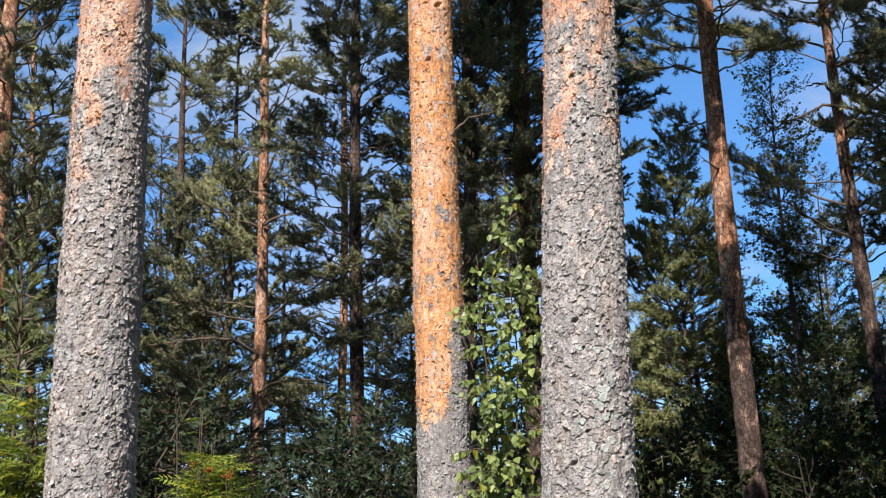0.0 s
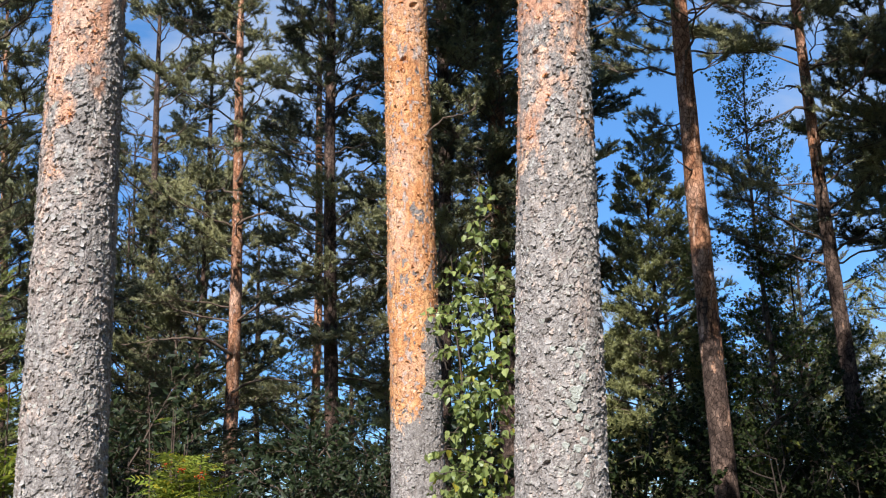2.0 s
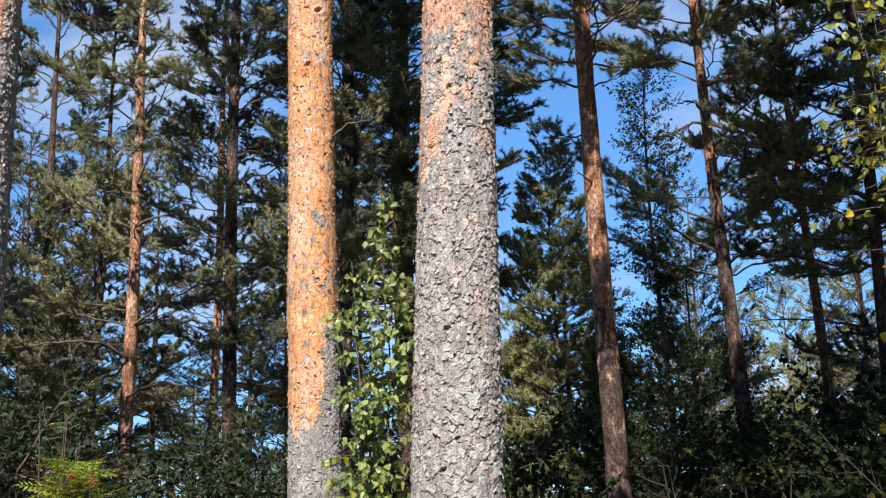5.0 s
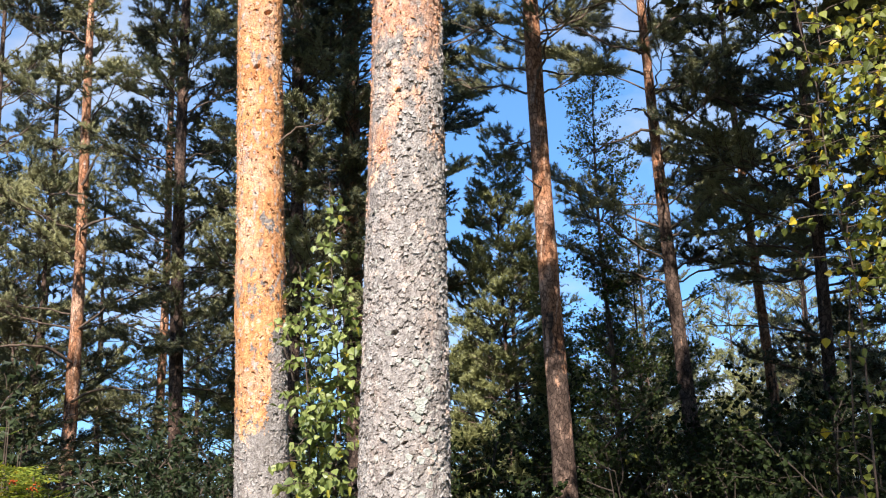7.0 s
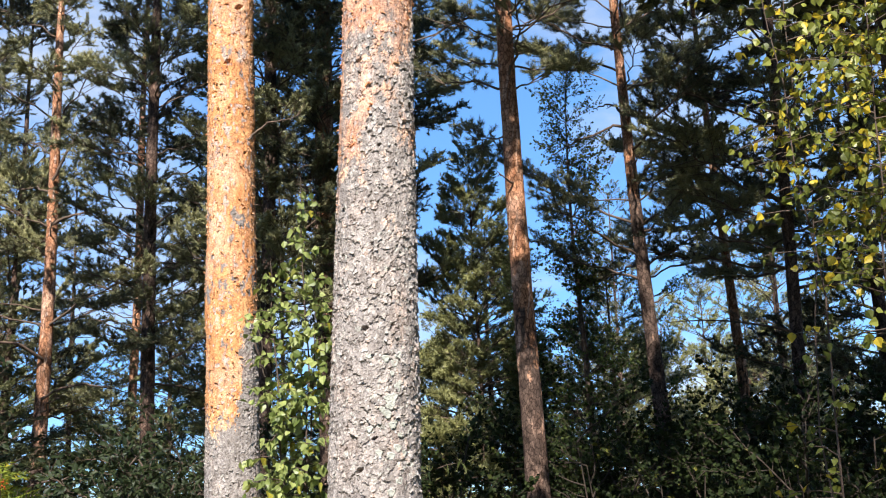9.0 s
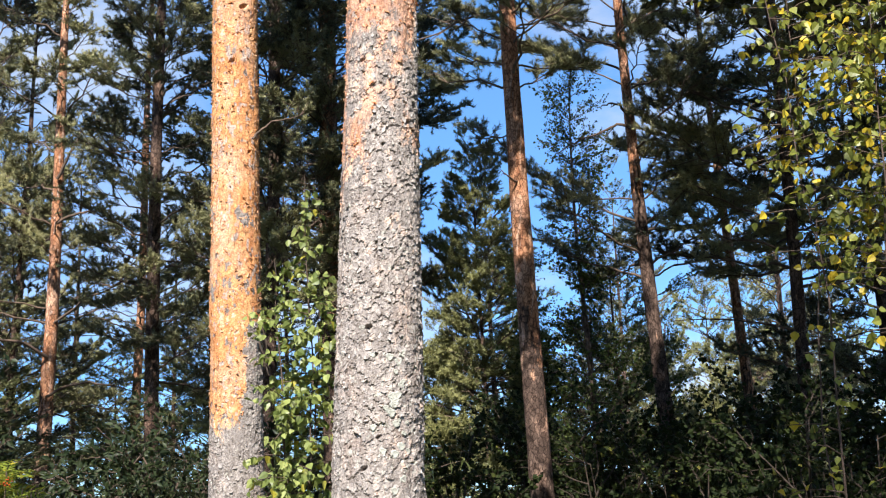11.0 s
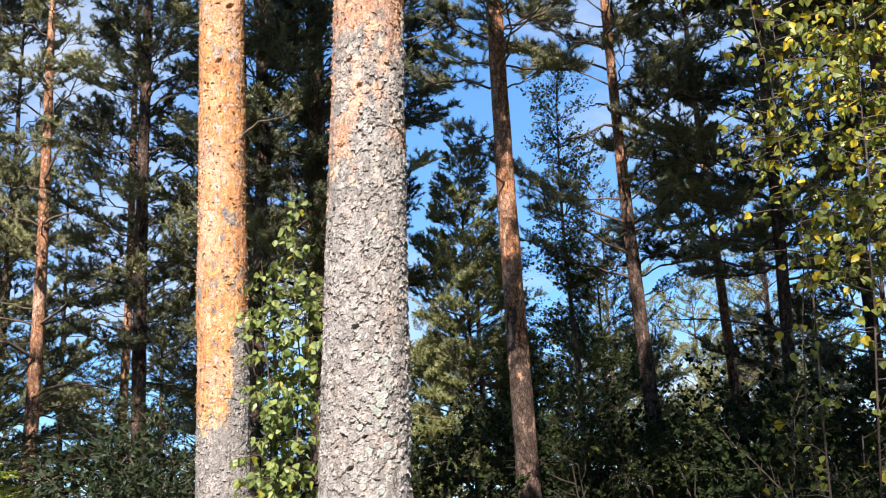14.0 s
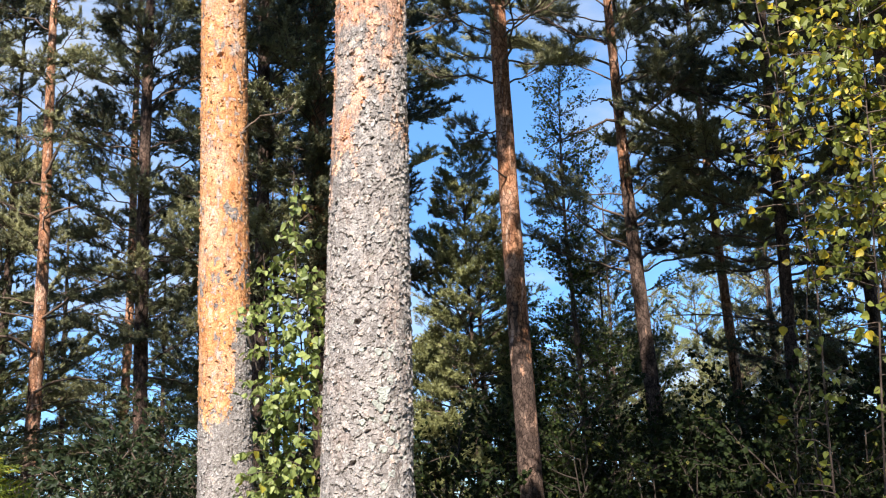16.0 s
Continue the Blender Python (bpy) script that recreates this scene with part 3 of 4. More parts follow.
    pieces_o, pieces_t = [o_full.reshape(-1)], [t_full.reshape(-1)]
    parts = [(V, F)]
    for lo, hi, orange in ((-0.05, z_lo + 0.02, 0.0), (z_hi - 0.02, height, 1.0)):
        zs = np.linspace(lo, hi, int((hi - lo) / 0.1) + 2)
        rr = np.maximum(r0 + slope * zs, 0.09) * (1 - 0.5 * np.clip((zs - z_hi) / (height - z_hi), 0, 1)) + 0.1 * np.exp(-np.maximum(zs, 0) / 0.2) - 0.002
        v, f = tube(np.stack([lean[0] * zs, lean[1] * zs, zs], 1), rr, 28)
        parts.append((v, f))
        pieces_o.append(np.full(len(v), orange))
        pieces_t.append(g.random(len(v)))
    V, F = joined(parts)
    part_of(tree, "trunk", build_mesh("trunk", V, F, bark, smooth=False, orange=np.concatenate(pieces_o), tint=np.concatenate(pieces_t)))
    for i in range(flakes):
        u, zz = g.uniform(-0.95, 0.95) * span, g.uniform(z_lo + 0.1, z_hi - 0.1)
        iu, iz = min(int((u + span) / (2 * span) * cols), cols - 1), int((zz - z_lo) / cell)
        th = u / r_mid + face
        rr = r0 + slope * zz + H[iu, iz]
        kind, name = (PAPER_FLAKES, "papery_flake") if paper[iu, iz] > 0.5 else (GREY_FLAKES, "bark_flake")
        m = Matrix.Translation((lean[0] * zz + rr * math.cos(th), lean[1] * zz + rr * math.sin(th), zz)) @ Matrix.Rotation(th - math.pi / 2, 4, "Z") @ Matrix.Rotation(g.normal(0, 0.35), 4, "Y") @ Matrix.Diagonal((*(g.uniform(0.35, 0.8, 3)), 1))
        part_of(tree, name, kind[int(g.integers(len(kind)))], m)
    curls = {"peeling_paper": [], "loose_bark": []}
    for i in range(small):
        u, zz = g.uniform(-0.95, 0.95) * span, g.uniform(z_lo + 0.05, z_hi - 0.05)
        iu, iz = min(int((u + span) / (2 * span) * cols), cols - 1), int((zz - z_lo) / cell)
        th = u / r_mid + face
        rr = r0 + slope * zz + H[iu, iz]
        kind, name, curl = (PAPER_FLAKES, "peeling_paper", g.uniform(0.3, 1.2)) if paper[iu, iz] > 0.5 else (GREY_FLAKES, "loose_bark", g.uniform(0.1, 0.5))
        me = kind[int(g.integers(len(kind)))]
        v = np.empty(3 * len(me.vertices))
        me.vertices.foreach_get("co", v)
        f = np.empty(3 * len(me.polygons), dtype=int)
        me.polygons.foreach_get("vertices", f)
        m = np.array(Matrix.Translation((lean[0] * zz + rr * math.cos(th), lean[1] * zz + rr * math.sin(th), zz)) @ Matrix.Rotation(th - math.pi / 2, 4, "Z") @ Matrix.Rotation(g.normal(0, 0.6), 4, "Y") @ Matrix.Diagonal((g.uniform(0.2, 0.6), curl, g.uniform(0.2, 0.6), 1)))
        curls[name].append((v.reshape(-1, 3) @ m[:3, :3].T + m[:3, 3], f.reshape(-1, 3)))
    for name, pieces in curls.items():
        if pieces:
            tagged(part_of(tree, name, build_mesh(name, *joined(pieces), PAPER if name[0] == "p" else FLAKE, smooth=False)), kind="stuff")
    boughs, needles = TALL_CROWNS[seed % 2]
    m = Matrix.Translation((lean[0] * 10, lean[1] * 10, crown[0])) @ Matrix.Rotation(seed * 1.1, 4, "Z") @ Matrix.Diagonal((wide, wide, (height - crown[0]) / 9.0, 1))
    tagged(part_of(tree, "branchwork", boughs, m), kind="stuff")
    tagged(part_of(tree, "crown", needles, m), kind="stuff")
    return tree


def clip01(v):
    return np.clip(v, 0, 1)


def left_orange(u, z):
    return clip01((z - 3.42) / 0.55 + 0.4 - 1.6 * np.maximum(u - 0.03, 0) / 0.2 + 1.5 * (lattice(u * 14 + 30, z * 7, 71) - 0.5))


def middle_orange(u, z):
    band = 1.25 * np.exp(-(((z - 3.66) / 0.09) ** 2)) * clip01(1.2 - 6 * np.abs(u)) + 1.0 * np.exp(-(((z - 3.2) / 0.07) ** 2))
    right_grey = 1.1 * clip01((u - 0.03) / 0.08) * clip01((3.05 - z) / 0.25)
    return clip01(clip01((z - 2.25) / 0.3 + 0.4) - 0.42 * band * clip01(np.abs(u + 0.01) / 0.07) - right_grey + 0.45 * (lattice(u * 16 + 30, z * 9, 72) - 0.5))


def right_orange(u, z):
    strip = clip01((z - 3.0) / 0.5) * clip01((-u + 0.02 + 0.5 * (z - 3.55)) / 0.1)
    return clip01(0.85 * strip + 0.35 * clip01((z - 3.7) / 0.5) - 0.1 + (0.4 + 1.1 * clip01((z - 2.9) / 0.5)) * (lattice(u * 15 + 30, z * 6, 73) - 0.5))


near_pine(-1.582, 5.163, (0.0186, 0.0055), 0.193, -0.0099, 17.0, "tall pine with thick grey plated bark turning orange higher up", 21, 1.45, 4.4, left_orange, (0.023, 0.03), 270, (14.4, 16.8), wide=0.75, bark=PALE_BARK)
middle_pine = near_pine(-0.04, 8.0, (0.0003, 0.0), 0.182, -0.0052, 17.5, "pine with flaking orange papery bark and a grey foot", 22, 1.45, 5.7, middle_orange, (0.03, 0.034), 300, (10.5, 16.5), [(-0.019, 4.79, 0.026), (0.06, 5.2, 0.03), (0.1, 4.13, 0.012)], wide=0.62, small=420, relief=0.6)
right_pine = near_pine(0.594, 5.77, (0.0366, -0.0045), 0.24, -0.0156, 17.5, "stout pine with coarse grey bark plates and lichen", 23, 1.4, 4.6, right_orange, (0.027, 0.036), 300, (12.0, 16.5), [(-0.049, 2.516, 0.018), (-0.063, 1.849, 0.017), (0.0, 1.992, 0.013), (-0.1, 3.9, 0.016), (0.012, 3.437, 0.01)], wide=0.65, bark=PALE_BARK)


def crooked_branch(tree, points, r, mat, seed, twigs=3, label=""):
    """A single crooked branch through points given in world metres."""
    g = np.random.default_rng(seed)
    P = np.array(points) - np.array(tree.location)
    q, f = np.linspace(0, 1, len(P)), np.linspace(0, 1, 4 * len(P))
    line = np.stack([np.interp(f, q, P[:, c]) for c in range(3)], 1)
    line[1:-1] = (line[:-2] + line[1:-1] * 2 + line[2:]) / 4
    line[1:] += g.normal(0, 0.006, (len(f) - 1, 3))
    pieces = [tube(line, r * (1.1 - 0.8 * f), 7)]
    way = unit(P[-1] - P[0])
    for k in range(twigs):
        p = line[int(g.integers(len(f) // 3, len(f)))]
        e = p + unit(way + g.normal(0, 0.7, 3)) * g.uniform(0.1, 0.3) * np.linalg.norm(P[-1] - P[0])
        pieces.append(tube([p, (p + e) / 2 + g.normal(0, 0.01, 3), e], [r * 0.4, r * 0.3, r * 0.15], 4))
    part_of(tree, "dead_branch", build_mesh("dead_branch", *joined(pieces), mat), label=label)


crooked_branch(middle_pine, [(0.08, 7.85, 4.22), (0.15, 7.84, 4.29), (0.23, 7.82, 4.34), (0.34, 7.8, 4.35), (0.43, 7.8, 4.39)], 0.009, PINE_WOOD, 1, 2, "grey broken branch")

for k, (px, pz, drop) in enumerate(((0.115, 3.02, 0.12), (0.12, 2.93, 0.2), (0.1, 2.84, 0.16), (0.125, 2.76, 0.13), (0.13, 2.68, 0.1))):
    crooked_branch(middle_pine, [(px, 7.86, pz), (px + 0.025, 7.83, pz - drop * 0.35), (px + 0.05, 7.82, pz - drop)], 0.011, DARK_TWIG, 8 + k, 0, "dark torn bark strip")

# pale lichen rosettes on the stout pine
def lichen_mesh(seed):
    g = np.random.default_rng(seed)
    a = np.linspace(0, 2 * np.pi, 14, endpoint=False)
    rim = 1 + 0.16 * np.sin(3 * a + seed) + g.normal(0, 0.12, 14)
    rings = [np.stack([q * rim * np.cos(a), h + g.normal(0, 0.02, 14), q * rim * np.sin(a)], 1) for q, h in ((0.35, 0.16), (0.75, 0.24), (1.0, 0.0))]
    V = np.concatenate([[[0, 0.12, 0]], *rings])
    F = [(0, 1 + i, 1 + (i + 1) % 14) for i in range(14)]
    for r in range(2):
        for i in range(14):
            p, q = 1 + 14 * r + i, 1 + 14 * r + (i + 1) % 14
            F += [(p, p + 14, q + 14), (p, q + 14, q)]
    return build_mesh("lichen", V, np.array(F), LICHEN, smooth=False)


rosettes = [lichen_mesh(760 + k) for k in range(3)]
g = np.random.default_rng(765)
for k in range(34):
    u, z = (g.normal(0.085, 0.035), g.normal(2.15, 0.14)) if k < 24 else (g.uniform(-0.12, 0.16), g.uniform(1.6, 2.7))
    r = 0.24 - 0.0156 * z + 0.011
    a = u / r - 0.1
    m = Matrix.Translation((0.0366 * z + r * math.sin(a), -0.0045 * z - r * math.cos(a), z)) @ Matrix.Rotation(a, 4, "Z") @ Matrix.Rotation(math.pi, 4, "Z") @ Matrix.Scale(g.uniform(0.011, 0.022), 4)
    part_of(right_pine, "lichen", rosettes[k % 3], m, label="pale grey lichen rosette")

# ---- pines of the wood behind ----
patch_pine = pine(2.504, 9.888, (-0.0122, 0.003), 0.112, 0.062, 7.6, "slim pine with a dark scaly trunk and a sunlit orange patch", 31, (5.1, 7.4), 1.1, 0.8, 2, 3.0, kinds=FINE_BOUGHS, spacing=0.6, open_sides=((185, 28),))
# orange starts high up: the shade on the lower trunk is put into its colour
crooked_pine = pine(4.193, 11.245, (-0.0322, 0.0115), 0.1, 0.036, 9.4, "slim pine, coloured dark below for shade and orange higher up, with crooked boughs", 32, (4.0, 9), 1.4, 0.6, 3, 5.0, top=15.0, kinds=FINE_BOUGHS)
sunlit_pine = pine(-2.608, 15.787, (0.0224, 0.0035), 0.118, 0.055, 11.5, "sunlit pine with an orange trunk and open crown", 33, (3.7, 11), 1.9, 0.8, 7, 3.0, top=15.0, open_sides=((5, 38), (262, 34)))
pine(-1.873, 19.912, (0.0249, 0.0022), 0.085, 0.06, 12.5, "thin pine with a bright orange trunk", 34, (4.6, 12), 1.4, 0.35, 4, 2.5, top=15.0)
dark_pine = pine(-1.145, 14.455, (0.0131, 0.001), 0.105, 0.06, 11, "dark shaded pine with a dense crown", 35, (3.4, 10.5), 1.3, 1.0, 5, 8.6, top=15.0, spacing=0.8)
reddish_pine = pine(1.03, 14.165, (0.0011, 0.0), 0.145, 0.1, 11, "reddish brown pine standing in shade", 36, (4.2, 10.5), 1.7, 1.1, 5, 4.2, top=15.0, spacing=0.8)
pine(0.18, 13.5, (0.0264, 0.0), 0.087, 0.068, 10.5, "dark thin pine behind the orange one", 37, (3.8, 10), 1.5, 1.1, 4, 12, top=15.0, spacing=0.8)
left_edge_pine = pine(-4.021, 10.239, (0.0122, 0.0047), 0.08, 0.076, 8.8, "pine with an orange trunk and low crooked boughs", 38, (3.0, 8.4), 1.8, 0.8, 3, 3.0, kinds=FINE_BOUGHS)
pine(-6.556, 18.896, (-0.027, -0.0097), 0.085, 0.049, 12, "slender far pine in shade", 39, (2.5, 11.5), 1.9, 0.9, 2, 4.0, top=15.0)
pine(-4.168, 21.602, (0.0301, 0.0056), 0.098, 0.051, 13, "dark far pine with long boughs", 40, (2.6, 12.5), 2.0, 0.7, 3, 12.0, top=15.0)
crowned_pine(2.78, 13.72, 6.15, 1.7, "young pine with a pointed sunlit crown", POINTED_CROWNS, 4.4, 0.045, 41, "young pines", 0.95)
pine(5.731, 12.773, (-0.025, 0.0109), 0.084, 0.026, 9.6, "dark slim pine with bare lower boughs", 42, (4.5, 9.2), 1.35, 1.0, 4, 3.0, top=15.0, spacing=0.6)
pine(5.308, 10.74, (0.02, 0.0), 0.072, 0.05, 9, "dark pine behind a turning birch", 43, (3.8, 8.6), 1.5, 1.0, 3, 12.0, top=15.0)
pine(6.533, 11.244, (0.0028, -0.0016), 0.098, 0.03, 9, "shaded pine at the wood's edge", 44, (2.6, 8.6), 1.6, 0.9, 3, 6.0, top=15.0)
pine(-3.36, 17.2, (0.03, 0.0), 0.085, 0.006, 6.7, "shaded pine with long spreading boughs", 45, (3.2, 6.5), 1.8, 1.0, 6, 14.0)

for k, (tree, points, r) in enumerate((
        (crooked_pine, [(3.94, 11.12, 5.46), (3.9, 11.1, 5.63), (3.8, 11.1, 5.73), (3.65, 11.15, 5.7)], 0.02),
        (crooked_pine, [(3.95, 11.13, 5.49), (3.81, 11.1, 5.49), (3.65, 11.15, 5.43), (3.41, 11.2, 5.35), (3.16, 11.3, 5.23)], 0.016),
        (crooked_pine, [(4.01, 11.1, 4.88), (4.11, 11.06, 5.03), (4.23, 11.02, 5.22), (4.32, 10.98, 5.35)], 0.02),
        (sunlit_pine, [(-2.5, 15.65, 3.35), (-2.27, 15.53, 3.47), (-1.98, 15.57, 3.51), (-1.73, 15.6, 3.48), (-1.43, 15.63, 3.4)], 0.018),
        (sunlit_pine, [(-2.46, 15.7, 6.25), (-2.24, 15.54, 6.63), (-2.08, 15.56, 7.0), (-1.91, 15.58, 7.29)], 0.02),
        (sunlit_pine, [(-2.46, 15.7, 5.64), (-2.16, 15.55, 5.74), (-1.94, 15.58, 5.78), (-1.77, 15.6, 5.74)], 0.02),
        (sunlit_pine, [(-2.52, 15.7, 3.87), (-2.82, 15.44, 4.05), (-3.18, 15.37, 4.06), (-3.6, 15.28, 4.0), (-3.86, 15.22, 3.96)], 0.02),
        (left_edge_pine, [(-3.95, 10.2, 5.22), (-3.71, 10.14, 5.26), (-3.57, 10.19, 5.24), (-3.42, 10.24, 5.23)], 0.014),
        (left_edge_pine, [(-3.95, 10.2, 4.6), (-3.77, 10.12, 4.7), (-3.64, 10.17, 4.73), (-3.5, 10.22, 4.71)], 0.014),
        (left_edge_pine, [(-3.98, 10.2, 3.74), (-3.73, 10.14, 3.67), (-3.6, 10.18, 3.64), (-3.46, 10.23, 3.61)], 0.02),
        (dark_pine, [(-1.05, 14.45, 6.95), (-0.86, 14.27, 7.08), (-0.68, 14.28, 7.19), (-0.46, 14.29, 7.32)], 0.018),
        (dark_pine, [(-1.1, 14.4, 3.8), (-1.29, 14.24, 3.97), (-1.5, 14.22, 4.02), (-1.67, 14.2, 4.1)], 0.014),
        (patch_pine, [(2.42, 9.85, 4.5), (2.3, 9.73, 4.52), (2.24, 9.72, 4.56)], 0.01))):
    crooked_branch(tree, points, r, PINE_WOOD, 20 + k)

pine(-4.35, 18.4, (0.02, 0.0), 0.09, 0.05, 12, "dark pine with a loose crown against the clouds", 46, (4.4, 11.5), 1.8, 1.0, 4, 14.0, top=15.5)

# the boughs that reach out past the stout pine's trunk
for k in range(9):
    g = np.random.default_rng(700 + k)
    z = 6.3 + 0.2 * k
    add_bough(reddish_pine, (0.0011 * z, 0, z), g.uniform(-30, 24), g.uniform(1.5, 1.85) - 0.03 * k, g.uniform(-8, 8), g, BOUGHS)
# unseen boughs above the view, added to shade the slim pines' trunks
for k in range(36):
    g = np.random.default_rng(770 + k)
    z = 6.02 + 0.04 * k if k < 11 else 7.75 + 0.1 * (k - 11) if k < 23 else 6.6 + 0.19 * (k - 23)
    add_bough(right_pine, (0.0366 * z, -0.0045 * z, z), g.uniform(66, 81) if k < 23 else g.uniform(0, 24), g.uniform(1.2, 1.5), g.uniform(-3, 4), g, BOUGHS)

for k in range(4):
    g = np.random.default_rng(715 + k)
    z = (5.2, 5.5, 7.5, 8.4)[k]
    add_bough(sunlit_pine, (0.0224 * z, 0.0035 * z, z), g.uniform(-130, -70), g.uniform(0.6, 0.9), g.uniform(0, 20), g, BOUGHS)

# unseen high boughs of the orange pine, added to shade the trunks behind
for k in range(13):
    g = np.random.default_rng(740 + k)
    z = 7.4 + 0.23 * k
    add_bough(middle_pine, (0.0003 * z, 0, z), g.uniform(165, 200), g.uniform(1.5, 2.1), g.uniform(-6, 10), g, BOUGHS)

far_rows = ((-2.9, 21.0, 2.0, 8.5), (-1.3, 22.0, 1.8, 7.5), (-4.9, 20.0, 2.0, 9.0), (0.2, 16.6, 5.7, 10.5), (1.35, 17.2, 5.7, 11), (-8.5, 24, 2.0, 11), (-6.2, 26, 1.6, 9.5), (-0.6, 25, 1.5, 10), (0.9, 28, 2.0, 11.5), (2.6, 24, 1.2, 6.2), (4.6, 27, 1.4, 7.2), (6.9, 23, 1.8, 6.2), (8.2, 25, 1.6, 9.5), (9.6, 20, 1.6, 8.5), (3.9, 18.5, 1.6, 5.6), (11.5, 24, 2.0, 10))
for k, (fx, fy, lo, fh) in enumerate(far_rows):
    crowned_pine(fx, fy, fh, lo, "distant pine of the wood", FAR_CROWNS, 8.0, 0.075, 60 + k, "distant pines")
young = ((3.6, 17.1, 5.3), (-2.0, 18.8, 4.3), (-3.5, 17.0, 5.6), (-0.5, 17.5, 5.2), (0.75, 18.5, 3.4), (-5.2, 14.2, 5.4), (1.6, 17.4, 3.4), (-3.1, 13.6, 3.6), (-4.6, 18.5, 7.5), (5.0, 15.5, 5.2), (0.1, 15.8, 4.4))
for k, (fx, fy, fh) in enumerate(young):
    crowned_pine(fx, fy, fh, 1.2, "young bushy pine among the taller trunks", YOUNG_CROWNS, 4.2, 0.06, 130 + k, "young pines")

for k, (fx, fy, fh) in enumerate(((9.2, 27.5, 6.3), (9.66, 26.3, 6.4), (10.9, 26.8, 7.4), (11.0, 24.6, 6.6), (12.2, 25.2, 6.6), (12.1, 23.0, 5.7))):
    crowned_pine(fx, fy, fh, 0.9, "young pine in the sun at the far edge of the wood", YOUNG_CROWNS, 4.2, 0.06, 160 + k, "young pines", 1.3)

crowned_pine(7.1, 11.9, 5.6, 1.0, "shaded pine filling the edge of the wood", FAR_CROWNS, 8.0, 0.06, 171, "young pines", 0.75)
crowned_pine(8.6, 13.4, 7.2, 1.0, "shaded pine filling the edge of the wood", FAR_CROWNS, 8.0, 0.06, 172, "young pines", 0.8)

# unseen pines beside and behind the path, added to shade shrubs and birch
for k, (fx, fy, fz) in enumerate(((4.5, 5.3, 4.7), (3.95, 6.1, 4.9), (3.4, 4.6, 5.0), (4.6, -2.0, 6.0), (7.2, 4.6, 4.0), (6.6, 7.0, 5.2), (3.7, 3.3, 6.5), (0.45, -2.2, 4.4))):
    crowned_pine(fx, fy, 10.5 if fy > 4 else (20 if fy > 3 else 13 if fx > 1 else 8.3), fz, "unseen tall pine added to cast shade", TALL_CROWNS, 9.0, 0.17, 185 + k, "pines behind the path", 1.1 if fx == 3.7 else 0.85 if fx > 1 else 0.6)
# one more unseen pine, added to shade the trees on the left
crowned_pine(-4.3, 4.0, 19, 10.5, "unseen pine added on the left to cast shade", TALL_CROWNS, 9.0, 0.2, 89, "pines behind the path", 0.55)
# the wood goes on beside and behind the path
for k in range(14):
    ring = radians(-20 - 220 * k / 13)
    dist = 18 + 3 * math.sin(k * 2.3)
    crowned_pine(dist * math.cos(ring), dist * math.sin(ring), 12.5, 1.0, "pine standing behind the path", TALL_CROWNS, 9.0, 0.16, 90 + k, "pines behind the path", 1.3)


# ---- broad-leaved trees and shrubs ----
def leaf_shape(length, width, tip=0.35, fold=0.25):
    """A folded ovate blade along +x from its stalk at the origin: verts, tris."""
    s = np.array([0.0, 0.18, 0.42, 0.7, 1.0])
    w = np.array([0.0, 0.85, 1.0, tip * 1.6, 0.0]) * width / 2
    mid = np.stack([s * length, np.zeros(5), -0.12 * length * s**2], 1)
    a, b = mid[1:4].copy(), mid[1:4].copy()
    a[:, 1], b[:, 1] = w[1:4], -w[1:4]
    a[:, 2] += fold * w[1:4]
    b[:, 2] += fold * w[1:4]
    V = np.concatenate([mid, a, b])
    F = [[0, 1, 5], [1, 2, 6], [1, 6, 5], [2, 3, 7], [2, 7, 6], [3, 4, 7], [0, 8, 1], [1, 9, 2], [1, 8, 9], [2, 10, 3], [2, 9, 10], [3, 10, 4]]
    return V, np.array(F)


def simple_leaf(length, width):
    """The same blade in four triangles, for masses of leaves."""
    V = np.array([[0, 0, 0], [length * 0.42, width / 2, width * 0.1], [length, 0, -0.08 * length], [length * 0.42, -width / 2, width * 0.1], [length * 0.5, 0, -0.02 * length]])
    return V, np.array([[0, 4, 1], [1, 4, 2], [0, 3, 4], [3, 2, 4]])


def frames_of(way, gen, flat=0.6):
    """Turning matrices with x along way and z scattered about up."""
    up = unit(np.array([0, 0, 1.0]) * flat + gen.normal(0, 0.6, way.shape))
    yv = unit(np.cross(up, way))
    return np.stack([way, yv, np.cross(way, yv)], -1)


def spread(shape, pos, turn, size):
    V, F = shape
    W = np.einsum("kab,vb->kva", turn, V) * size[:, None, None] + pos[:, None]
    return W.reshape(-1, 3), (F[None] + (np.arange(len(pos)) * len(V))[:, None, None]).reshape(-1, F.shape[1])


